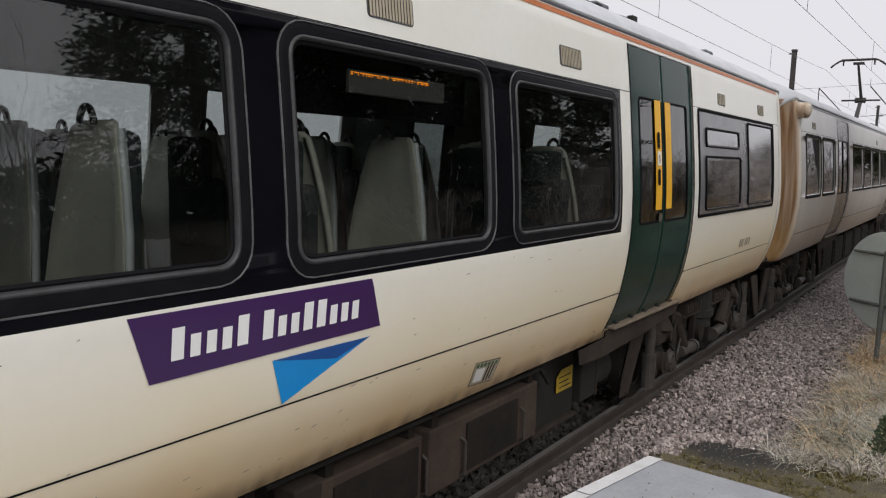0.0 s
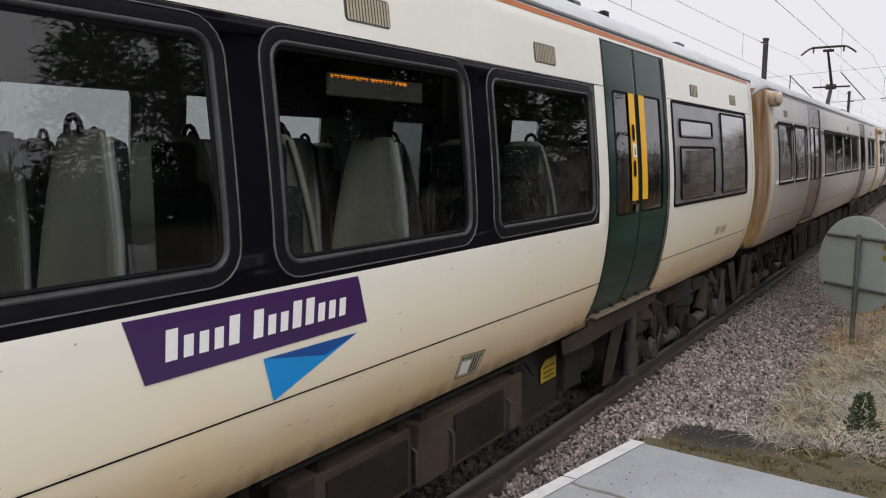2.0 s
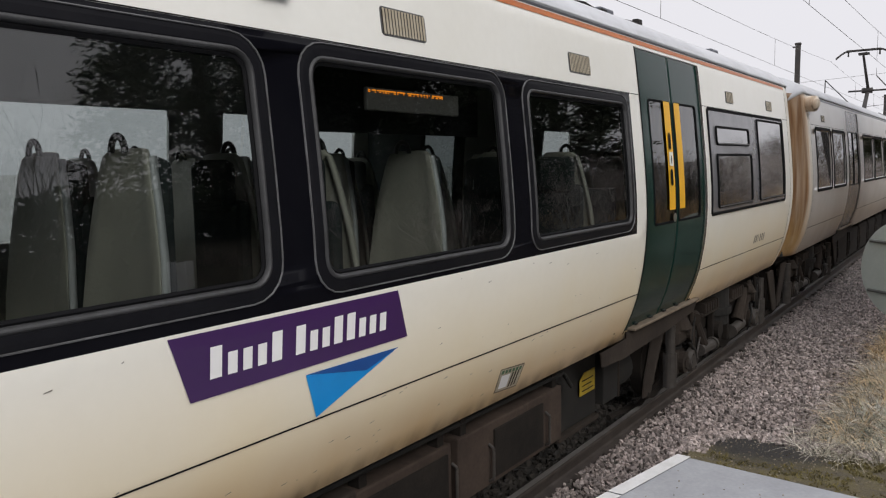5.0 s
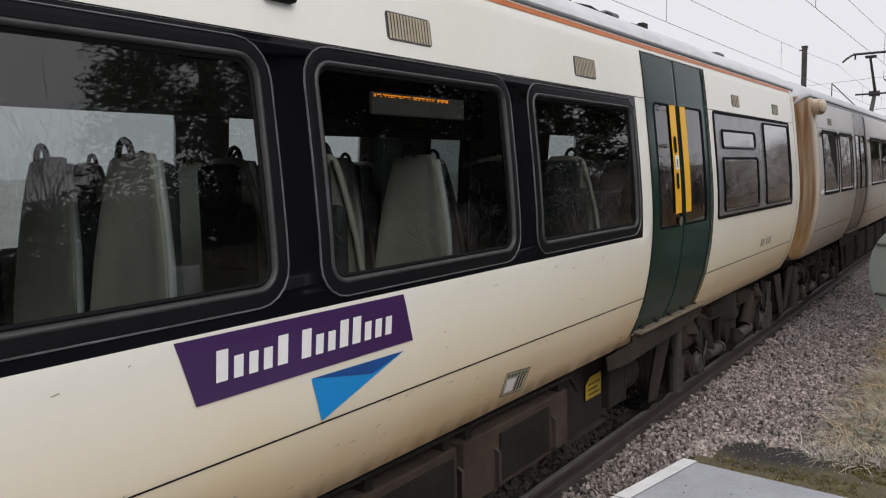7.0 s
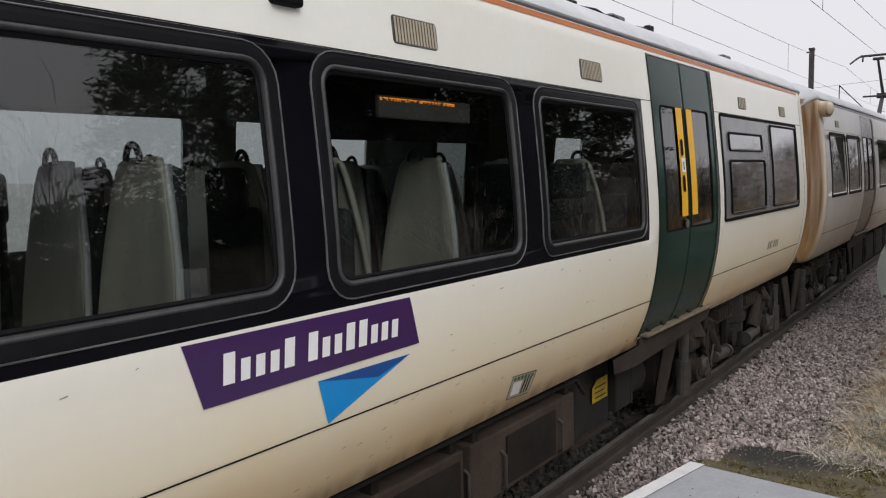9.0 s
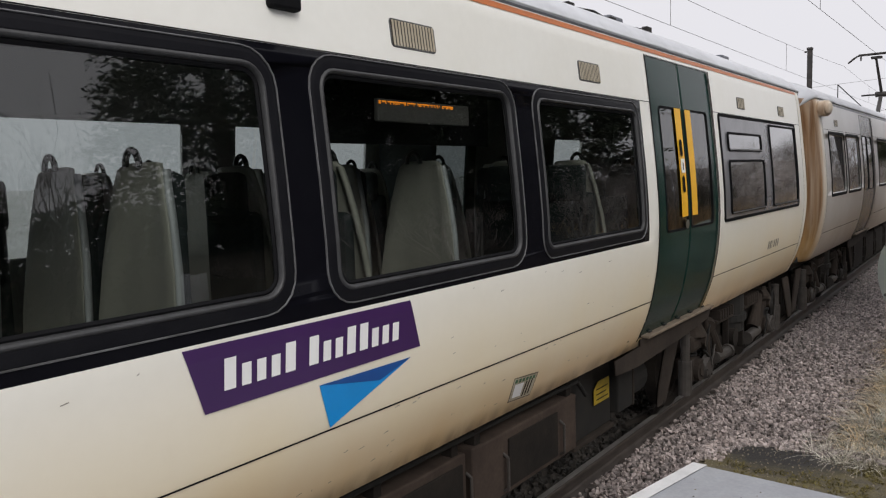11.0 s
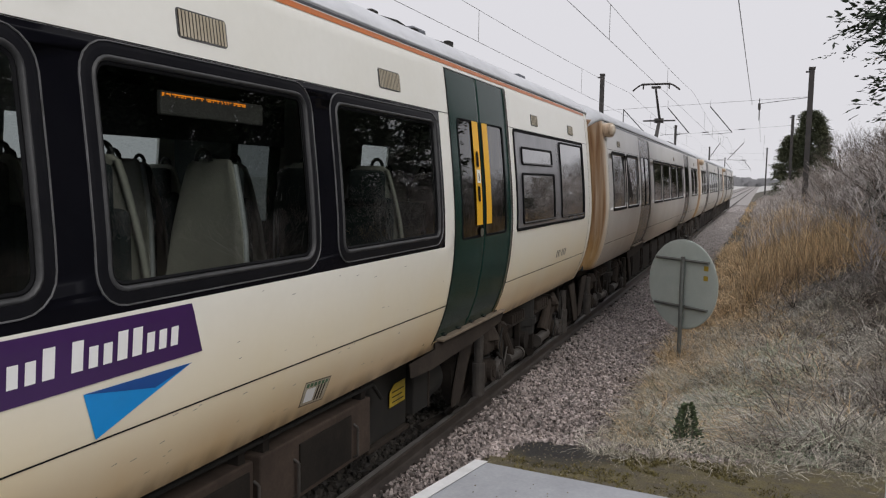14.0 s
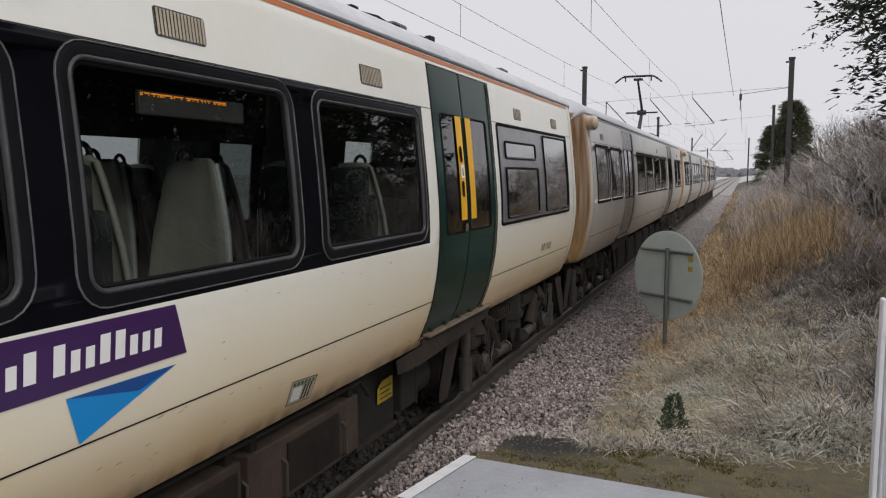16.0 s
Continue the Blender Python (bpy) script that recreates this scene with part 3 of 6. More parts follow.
def window_unit(car, y0, y1, z0, z1, r, side, glass, fancy):
    """One bodyside window: pane, black frame, grey inner and outer beads."""
    w = part("window", pane(y0 + 0.05, y1 - 0.05, z0 + 0.05, z1 - 0.05, max(0.03, r - 0.05), -0.012, side), glass, car, "tinted carriage window")
    w.visible_shadow = False
    if fancy:
        part("outer_bead", ring(y0, y1, z0, z1, r, [(0.0, 0.0), (0.0015, 0.006), (0.005, 0.007), (0.0075, 0.002)], side), M_SEAL_LIGHT, w)
        part("frame", ring(y0 + 0.014, y1 - 0.014, z0 + 0.014, z1 - 0.014, r - 0.014, [(-0.005, 0.002), (0.012, 0.005), (0.038, 0.006), (0.048, 0.004)], side), M_SEAL, w)
        part("inner_bead", ring(y0 + 0.060, y1 - 0.060, z0 + 0.060, z1 - 0.060, r - 0.060, [(-0.004, 0.004), (0.0, 0.010), (0.005, 0.0135), (0.010, 0.0125), (0.015, 0.006), (0.019, -0.006), (0.021, -0.03)], side), M_BEAD_IN, w, smooth=True)
        part("rubber", ring(y0 + 0.074, y1 - 0.074, z0 + 0.074, z1 - 0.074, r - 0.074, [(0.0, -0.008), (0.012, -0.004), (0.022, -0.010)], side), M_RUBBER, w)
    else:
        part("frame", ring(y0, y1, z0, z1, r, [(0.0, 0.0), (0.006, 0.010), (0.045, 0.010), (0.055, -0.02)], side), M_RUBBER, w)
    return w


def door_leaf(car, y0, y1, wy0, wy1, side, strip, fancy):
    """A plug door leaf: skin with a window opening, pane, yellow grab strip, rubber edge."""
    z0, z1 = 1.135, 3.365
    ys = sorted({y0 + 0.006, wy0, wy1, y1 - 0.006})
    zs = sorted(set(zcuts(z0, 1.99) + zcuts(1.99, 2.98) + zcuts(2.98, z1)))
    leaf = part("door", panel(ys, zs, lambda y, z: wy0 < y < wy1 and 1.99 < z < 2.98, side, -0.012), M_GREEN if fancy else M_DOOR_GREY, car, "dark green plug door leaf" if fancy else "plug door leaf, greyed in colour to suggest reflections", smooth=True)
    solid(leaf, 0.035, -1 if side > 0 else -1)
    g = part("door_window", pane(wy0 - 0.005, wy1 + 0.005, 1.985, 2.985, 0.04, -0.016, side), G_DARK, leaf)
    g.visible_shadow = False
    part("window_rubber", ring(wy0 - 0.012, wy1 + 0.012, 1.978, 2.992, 0.05, [(0, -0.012), (0.004, -0.006), (0.016, -0.006), (0.02, -0.016)], side), M_RUBBER, leaf)
    if strip:
        part("grab_strip", panel([strip[0], strip[1]], zcuts(2.09, 2.985), None, side, -0.004), M_YELLOW, leaf, "yellow door edge strip")
    return leaf


def bodyshell(car, ya, yb, openings_near, openings_far, band, fancy):
    """Side skins with openings, seams, cantrail stripe and gutter, roof, floor and ends."""
    inset = end_inset(ya, yb)
    for side in (1, -1):
        near = side > 0
        openings = openings_near if near else openings_far
        cuts = {ya, ya + 0.15, ya + 0.3, ya + 0.45, ya + 0.5, yb - 0.5, yb - 0.45, yb - 0.3, yb - 0.15, yb}
        zc = set(zcuts(1.06, 3.44))
        for o in openings:
            cuts |= {o[0], o[1]}
            zc |= {o[2], o[3]}
        if band and near:
            cuts |= {band[0], band[1]}
            zc |= {1.955, 3.0}
        ys, zs = sorted(cuts), sorted(zc)

        def in_open(y, z):
            return any(o[0] < y < o[1] and o[2] < z < o[3] for o in openings)

        def in_band(y, z):
            return band and near and band[0] < y < band[1] and 1.955 < z < 3.0
        caps = lambda y, z: in_open(y, z) or in_band(y, z) or y < ya + 0.5 or y > yb - 0.5
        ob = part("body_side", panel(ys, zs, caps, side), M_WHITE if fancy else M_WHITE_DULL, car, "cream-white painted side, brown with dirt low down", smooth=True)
        solid(ob, 0.05)
        for lo, hi in ((ya, ya + 0.5), (yb - 0.5, yb)):
            ob = part("end_corner", panel(ys, zs, lambda y, z: not lo < y < hi, side, 0, inset), M_WHITE_END, car, "white end corner streaked with rust", smooth=True)
            solid(ob, 0.05)
        if band and near:
            ob = part("window_band", panel(ys, zs, lambda y, z: in_open(y, z) or not in_band(y, z), side, 0.0), M_BAND, car, "glossy black band round the windows", smooth=True)
            solid(ob, 0.05)
        if not near:
            continue
        door_y = [o for o in openings if o[4] == "door"]
        spans, p = [], ya + 0.5
        for o in sorted(door_y):
            spans.append((p, o[0] - 0.012))
            p = o[1] + 0.012
        spans.append((p, yb - 0.5))
        for a, b in spans:
            part("panel_seam", panel([a, b], [1.456, 1.464], None, 1, 0.0015), M_RUBBER, car)
            part("panel_seam", panel([a, b], [3.001, 3.006], None, 1, 0.0015), M_RUBBER, car)
        for y in (ya + 0.5, yb - 0.5):
            part("panel_seam", panel([y - 0.004, y + 0.004], zcuts(1.07, 3.43), None, 1, 0.0025), M_RUBBER, car)
        for o in door_y:
            for y in (o[0], o[1]):
                part("door_seal", panel([y - 0.011, y + 0.011], zcuts(1.12, 3.37), None, 1, 0.003), M_RUBBER, car)
        part("orange_stripe", panel([ya + 0.5, yb - 0.5], [3.395, 3.43], None, 1, 0.004), M_ORANGE if fancy else M_GUTTER_MID, car, "cantrail stripe")
        part("gutter", box(-0.170, -0.126, ya + 0.45, yb - 0.45, 3.440, 3.486, 0.008), M_GUTTER_MID, car, "grey rain gutter")
    # roof
    half = [(-0.145, 3.44), (-0.168, 3.475), (-0.185, 3.50), (-0.235, 3.545), (-0.31, 3.595), (-0.45, 3.66), (-0.65, 3.715), (-0.95, 3.755), (CX, 3.775)]
    prof = half + [(2 * CX - x, z) for x, z in half[-2::-1]]
    bm = bmesh.new()
    rows = []
    for y in (ya, ya + 0.15, ya + 0.3, ya + 0.5, yb - 0.5, yb - 0.3, yb - 0.15, yb):
        k = inset(y)
        rows.append([bm.verts.new((x + (-k if x > CX else k) * min(1, abs(x - CX) / 0.4), y, z - k * 0.8)) for x, z in prof])
    for a, b in zip(rows[:-1], rows[1:]):
        for i in range(len(prof) - 1):
            bm.faces.new([a[i], b[i], b[i + 1], a[i + 1]])
    roof = part("roof", bm, M_ROOF, car, "pale grey curved roof", smooth=True)
    solid(roof, 0.04, 1)
    bm = bmesh.new()
    rib = [(-0.172, 3.487), (-0.190, 3.512), (-0.232, 3.549), (-0.224, 3.556), (-0.180, 3.518), (-0.160, 3.487)]
    ends = [[bm.verts.new((x, y, z)) for x, z in rib] for y in (ya + 0.45, yb - 0.45)]
    for i in range(len(rib)):
        bm.faces.new([ends[0][i], ends[0][(i + 1) % len(rib)], ends[1][(i + 1) % len(rib)], ends[1][i]])
    bmesh.ops.recalc_face_normals(bm, faces=bm.faces)
    part("roof_channel", bm, M_GUTTER, roof, "dark grey gutter channel")
    # floor, lining and ends
    part("floor", box(2 * CX + 0.30, -0.30, ya + 0.05, yb - 0.05, 1.06, 1.16), M_FLOOR_IN, car)
    part("saloon_ceiling", box(2 * CX + 0.25, -0.25, ya + 0.3, yb - 0.3, 3.32, 3.38), M_CEIL_IN, car)
    for y, s in ((ya, 1), (yb, -1)):
        bm = bmesh.new()
        loop = [(skin(z, 1, -0.17), z) for z in zcuts(1.06, 3.40, 0.2)] + [(-0.45, 3.52), (-0.95, 3.60)]
        loop = loop + [(2 * CX - x, z) for x, z in loop[::-1]]
        bm.faces.new([bm.verts.new((x, y + s * 0.004, z)) for x, z in loop])
        ob = part("end_panel", bm, M_RUST, car, "end panel brown with rust and brake dust")
        solid(ob, 0.04, 0)
    # gangway bellows, ribbed
    bm = bmesh.new()
    for i in range(5):
        box(CX - 0.62, CX + 0.62, yb + 0.01 + 0.06 * i, yb + 0.05 + 0.06 * i, 1.1, 3.3, 0.02, bm, 1)
    part("gangway_bellows", bm, M_RUBBER, car, "black ribbed gangway bellows")


def bogie(car, yc):
    """Two wheelsets in a cranked frame with axle boxes, springs, dampers and a sand pipe."""
    bg = part("bogie_frame", box(-0.60, -0.42, yc - 1.25, yc + 1.25, 0.58, 0.76, 0.03), M_UNDER, car, "dirty steel bogie with coil springs and dampers")
    bm = box(-0.62, -0.40, yc - 0.5, yc + 0.5, 0.40, 0.60, 0.05)
    part("frame_dip", bm, M_UNDER, bg)
    for wy in (yc - 1.3, yc + 1.3):
        for x0 in (-0.70, 2 * CX + 0.57):
            bm = rod((x0 - 0.06, wy, 0.42), (x0 + 0.06, wy, 0.42), 0.42, None, 40)
            rod((x0 + 0.062, wy, 0.42), (x0 + 0.09, wy, 0.42), 0.15, bm, 20)
            w = part("wheel", bm, M_UNDER, bg)
        part("axle", rod((-0.7, wy, 0.42), (2 * CX + 0.7, wy, 0.42), 0.085, None, 14), M_BLACK, bg)
        bm = box(-0.56, -0.36, wy - 0.16, wy + 0.16, 0.29, 0.55, 0.05)
        rod((-0.40, wy, 0.42), (-0.31, wy, 0.42), 0.115, bm, 18)
        rod((-0.33, wy, 0.42), (-0.295, wy, 0.42), 0.07, bm, 6)
        part("axle_box", bm, M_UNDER2, bg)
        bm = bmesh.new()
        for k in range(7):
            rod((-0.47, wy + 0.02, 0.56 + 0.035 * k), (-0.47, wy + 0.02, 0.575 + 0.035 * k), 0.10, bm, 14)
        part("coil_spring", bm, M_BLACK, bg)
        s = 1 if wy > yc else -1
        bm = rod((-0.36, wy - s * 0.32, 0.36), (-0.33, wy - s * 0.18, 0.78), 0.045, None, 10)
        rod((-0.33, wy - s * 0.20, 0.74), (-0.32, wy - s * 0.14, 0.95), 0.030, bm, 10)
        part("damper", bm, M_UNDER2, bg)
        bm = pipe([(-0.36, wy + s * 0.30, 0.95), (-0.34, wy + s * 0.34, 0.6), (-0.45, wy + s * 0.46, 0.28), (-0.62, wy + s * 0.52, 0.10)], 0.022)
        part("sand_pipe", bm, M_UNDER, bg)
        bm = pipe([(-0.30, wy - s * 0.05, 0.62), (-0.27, wy - s * 0.16, 0.52), (-0.28, wy - s * 0.22, 0.38), (-0.33, wy - s * 0.12, 0.30)], 0.012)
        part("hose", bm, M_BLACK, bg)
    bm = rod((-0.56, yc, 0.60), (-0.56, yc, 1.02), 0.30, None, 24)
    rod((-0.56, yc, 0.72), (-0.56, yc, 0.80), 0.33, bm, 24)
    part("air_spring", bm, M_BLACK, bg, "black rubber air spring")
    rg = random.Random(int(yc * 10))
    for s in (-1, 1):
        wy = yc + s * 1.3
        # domed casting over the axle box, with ribs and bolts
        bm = box(-0.55, -0.33, wy - 0.24, wy + 0.28, 0.62, 0.80, 0.05)
        rod((-0.43, wy, 0.78), (-0.43, wy, 0.90), 0.17, bm, 18, 0.11)
        rod((-0.34, wy + 0.10, 0.70), (-0.29, wy + 0.10, 0.70), 0.06, bm, 12)
        part("spring_cap", bm, M_UNDER2, bg)
        bm = rod((-0.33, wy + 0.14, 0.42), (-0.27, wy + 0.14, 0.42), 0.13, None, 20, 0.11)
        for q in range(6):
            a = q * 1.047
            rod((-0.27, wy + 0.14 + 0.085 * math.cos(a), 0.42 + 0.085 * math.sin(a)), (-0.258, wy + 0.14 + 0.085 * math.cos(a), 0.42 + 0.085 * math.sin(a)), 0.014, bm, 6)
        part("bearing_cover", bm, M_DAMPER, bg)
        bm = rod((-0.32, wy + s * 0.47, 0.28), (-0.32, wy + s * 0.47, 0.62), 0.066, None, 14)
        rod((-0.32, wy + s * 0.47, 0.60), (-0.32, wy + s * 0.47, 0.90), 0.048, bm, 12)
        part("vertical_damper", bm, M_DAMPER, bg)
        bm = bmesh.new()
        bm.faces.new([bm.verts.new((-0.30, wy + s * u, z)) for u, z in ((0.66, 0.95), (0.98, 0.95), (1.20, 0.50), (1.22, 0.36), (1.04, 0.36))])
        ob = part("guard_bracket", bm, M_UNDER2, bg)
        solid(ob, 0.03)
        part("guard_foot", pipe([(-0.31, wy + s * 1.12, 0.38), (-0.42, wy + s * 1.00, 0.24), (-0.52, wy + s * 0.85, 0.17), (-0.60, wy + s * 1.30, 0.15)], 0.028), M_UNDER, bg)
        # brake unit, pale cylinder and cranked arm
        bm = rod((-0.32, yc + s * 0.40, 0.43), (-0.32, yc + s * 0.84, 0.45), 0.062, None, 14)
        rod((-0.32, yc + s * 0.36, 0.43), (-0.32, yc + s * 0.41, 0.43), 0.078, bm, 14)
        part("brake_cylinder", bm, M_DAMPER, bg, "dusty pale brake cylinder")
        bm = rod((-0.34, yc + s * 0.72, 0.50), (-0.34, yc + s * 1.02, 0.86), 0.075, None, 12, 0.05)
        rod((-0.34, yc + s * 1.02, 0.86), (-0.30, yc + s * 1.10, 0.84), 0.07, bm, 12)
        part("cranked_arm", bm, M_UNDER2, bg)
        bm = bmesh.new()
        for q in range(6):
            box(-0.44, -0.28, yc + s * (0.30 + 0.09 * q) - 0.018, yc + s * (0.30 + 0.09 * q) + 0.018, 0.84, 0.95, 0.006, bm, 1)
        box(-0.42, -0.30, yc + s * 0.52 - 0.30, yc + s * 0.52 + 0.30, 0.80, 0.845, 0.01, bm, 1)
        part("ribbed_bracket", bm, M_UNDER2, bg)
        bm = box(-0.40, -0.33, yc + s * 0.30 - 0.03, yc + s * 0.30 + 0.03, 0.34, 0.82, 0.012)
        part("upright", bm, M_UNDER, bg)
        for q in range(3):
            y0_ = wy + 0.22 + 0.10 * q + rg.uniform(-0.03, 0.03)
            x_ = -0.29 - 0.02 * q
            pts_ = [(x_, y0_ + 0.10 * math.sin(u * 3.1) * (1 if q % 2 else -1), 0.86 - 0.42 * u + rg.uniform(-0.01, 0.01)) for u in [k_ / 7 for k_ in range(8)]]
            part("air_hose", pipe(pts_, 0.011, None, 6), M_DAMPER if q == 1 else M_BLACK, bg)
    bm = rod((-0.40, yc - 0.20, 0.56), (-0.28, yc - 0.20, 0.56), 0.10, None, 18)
    part("traction_link", bm, M_UNDER, bg)
    return bg


def skirt_box(car, name, y0, y1, z0, z1, x0=-0.32, material=None, label="", doors=()):
    """An equipment case under the floor, with hinged lids, latches and hangers."""
    b = part(name, box(x0 - 0.75, x0, y0, y1, z0, z1, 0.012), material or M_UNDER2, car, label)
    for a, c in doors:
        part("lid", box(x0, x0 + 0.016, a, c, z0 + 0.04, z1 - 0.05, 0.006), M_UNDER, b, "dark hinged lid")
        for e_ in (a - 0.05, c + 0.05):
            zm_ = (z0 + z1) / 2 - 0.05
            bm = pipe([(x0, e_, zm_ - 0.12), (x0 + 0.035, e_, zm_ - 0.10), (x0 + 0.035, e_, zm_ + 0.10), (x0, e_, zm_ + 0.12)], 0.010)
            part("latch", bm, M_DAMPER, b)
    for y in (y0 + 0.08, y1 - 0.08):
        part("hanger", box(x0 - 0.10, x0 - 0.02, y - 0.03, y + 0.03, z1 - 0.01, 1.05, 0.004), M_UNDER, b)
    return b


def step_board(car, y0, y1):
    """A thin tread under the doors on a long pressed hanger plate that tapers at both ends."""
    st = part("door_step", box(-0.26, -0.115, y0 + 0.10, y1 + 0.24, 1.132, 1.156, 0.007), M_STEP, car, "worn pale step below the doors")
    bm = bmesh.new()
    outline = [(y0 - 0.44, 1.057), (y0 + 0.05, 1.075), (y0 + 0.05, 1.128), (y1 + 0.34, 1.128), (y1 + 0.22, 1.02), (y0 + 1.00, 0.965), (y0 - 0.02, 0.925), (y0 - 0.42, 0.945)]
    bm.faces.new([bm.verts.new((-0.185, y, z)) for y, z in outline])
    hp = part("hanger_plate", bm, M_UNDER2, st, "brown pressed hanger plate")
    solid(hp, 0.02)
    for k in range(5):
        y = y0 + 0.1 + 0.33 * k
        part("bolt", rod((-0.19, y, 1.03), (-0.168, y, 1.03), 0.016, None, 6), M_UNDER, hp)
        part("sill_clip", box(-0.20, -0.155, y + 0.12, y + 0.17, 1.156, 1.172, 0.004), M_BLACK, st)
    return st


def vent(car, y0, y1, z0, z1, slats=14):
    v = part("air_vent", panel([y0, y1], zcuts(z0, z1), None, 1, 0.002), M_VENTDARK, car, "ribbed beige ventilation grille")
    part("vent_frame", ring(y0 - 0.008, y1 + 0.008, z0 - 0.008, z1 + 0.008, 0.02, [(0, 0), (0.001, 0.004), (0.005, 0.004), (0.007, 0.001)]), M_SEAL_LIGHT, v)
    w = (y1 - y0) / slats
    for i in range(slats):
        part("slat", panel([y0 + w * (i + 0.17), y0 + w * (i + 0.83)], [z0, z1], None, 1, 0.007), M_VENT, v)
    return v


def opening(y0, y1, z0, z1, kind):
    return (y0, y1, z0, z1, kind)


def carriage(name, ya, yb, doors, windows, band=None, near=True, label="", far_side=None):
    """A carriage with its shell, doors, windows and running gear. windows: (y0, y1, z0, z1, radius)."""
    car = thing(name, (CX, (ya + yb) / 2, 0), label, "train carriage", "carriages of the train")
    ops = [opening(a, b, 1.13, 3.37, "door") for a, b in doors]
    ops += [opening(y0 + 0.06, y1 - 0.06, z0 + 0.06, z1 - 0.06, "window") for y0, y1, z0, z1, r in windows]
    far_side = far_side or windows
    ops_far = ops[:len(doors)] + [opening(y0 + 0.06, y1 - 0.06, z0 + 0.06, z1 - 0.06, "window") for y0, y1, z0, z1, r in far_side]
    bodyshell(car, ya, yb, ops, ops_far, band, near)
    for side in (1, -1):
        for y0, y1, z0, z1, r in (windows if side > 0 else far_side):
            inband = band and band[0] - 0.1 < y0 and y1 < band[1] + 0.1
            window_unit(car, y0, y1, z0, z1, r, side, (G_CLEAR if side < 0 else G_WIN) if near else G_DARK, near and side > 0 and inband)
        for a, b in doors:
            m = (a + b) / 2 - 0.03
            door_leaf(car, a, m, a + 0.20, m - 0.03, side, (m - 0.205, m - 0.06) if side > 0 and near else None, near)
            door_leaf(car, m, b, m + 0.04, b - 0.16, side, (m + 0.045, m + 0.185) if side > 0 and near else None, near)
    for a, b in doors:
        step_board(car, a, b)
    for yc in (ya + 2.32, yb - 2.32):
        bogie(car, yc)
    part("solebar", box(-0.62, -0.46, ya + 0.3, yb - 0.3, 0.90, 1.06, 0.01), M_BLACK, car)
    return car


# nearest carriage: the black window band with three wide panes, then doors and a two-part window
Z0, Z1 = 1.998, 2.985
C1A, C1B = -8.35, 11.27
near_windows = [(-1.26, 0.19, Z0, Z1, 0.15), (0.34, 1.938, Z0, Z1, 0.15), (2.099, 3.648, 1.978, 2.996, 0.15), (3.832, 5.405, 1.980, 2.985, 0.13), (-7.6, -4.5, 1.985, 2.985, 0.06), (7.33, 10.44, 1.985, 2.995, 0.06)]
car1 = carriage("train_carriage", C1A, C1B, [(5.65, 7.17), (-4.17, -2.65)], near_windows[:5], (-2.6, 5.45), True, "cream-white electric train carriage with black window band and green doors",
                far_side=[(-1.4, 0.02, Z0, Z1, 0.1), (0.16, 1.68, Z0, Z1, 0.1), (1.80, 3.41, Z0, Z1, 0.1), (3.75, 5.40, Z0, Z1, 0.1), (8.95, 9.90, 2.50, Z1, 0.1), (-7.6, -4.5, Z0, Z1, 0.1)])
for ya_, yb_ in ((2.650, 2.962), (4.495, 4.797), (-0.40, -0.09)):
    vent(car1, ya_, yb_, 3.082, 3.196)
for ya_, yb_ in ((8.015, 8.275), (9.70, 9.98)):
    vent(car1, ya_, yb_, 3.082, 3.186, 5)
bm = box(-0.115, -0.045, 1.938, 2.085, 3.135, 3.205, 0.012)
part("marker_lamp", bm, M_RUBBER, car1, "small black exterior door lamp")
# two-part window with an opening hopper beyond the doors
tw = part("window", panel([7.33, 10.44], zcuts(1.985, 2.995), lambda y, z: False, 1, 0.006), M_GREY_FRAME, car1, "grey two-part window with an opening hopper")
for y0, y1, z0, z1 in ((7.50, 8.80, 2.03, 2.56), (7.52, 8.74, 2.64, 2.83), (9.12, 10.36, 2.03, 2.955)):
    p = part("pane", pane(y0 + 0.02, y1 - 0.02, z0 + 0.02, z1 - 0.02, 0.03, 0.012), mat("mirror_dark_pane", (0.008, 0.009, 0.010), 0.02, scale=3, detail=0.05, spec=1.0, coat=1.0), tw)
    part("pane_frame", ring(y0, y1, z0, z1, 0.05, [(0, 0.007), (0.003, 0.022), (0.022, 0.022), (0.026, 0.012)]), M_RUBBER, tw)
    part("bottom_bead", panel([y0 + 0.03, y1 - 0.03], [z0 + 0.012, z0 + 0.024], None, 1, 0.024), M_SEAL_LIGHT, tw)
part("surround", ring(7.31, 10.46, 1.965, 3.0, 0.05, [(0, 0), (0.003, 0.012), (0.028, 0.012), (0.032, 0.006)]), M_RUBBER, tw)

# the other carriages, alike
L = 20.2
c2a, c2b = 11.86, 31.46
far_windows = []
for a, b in ((12.7, 14.05), (14.2, 15.55), (28.0, 29.3), (29.45, 30.75)):
    far_windows.append((a, b, 1.985, 2.985, 0.08))
for k in range(4):
    far_windows.append((17.9 + 1.80 * k, 17.9 + 1.80 * k + 1.68, 1.985, 2.985, 0.08))
car2 = carriage("train_carriage", c2a, c2b, [(15.85, 17.37), (25.55, 27.07)], far_windows, None, False, "white electric train carriage with dark doors, sides greyed to suggest reflections, grimy low down")
for yv in (22.3, 13.3, 29.2):
    vent(car2, yv, yv + 0.3, 3.08, 3.17, 4)
for k in range(6):
    skirt_box(car2, "equipment_case", 17.2 + 1.6 * k, 18.6 + 1.6 * k, 0.32, 0.9, -0.36, M_UNDER, doors=[(17.3 + 1.6 * k, 18.5 + 1.6 * k)])
bm = rod((-0.16, 12.28, 3.30), (0.02, 12.20, 3.29), 0.115, None, 22)
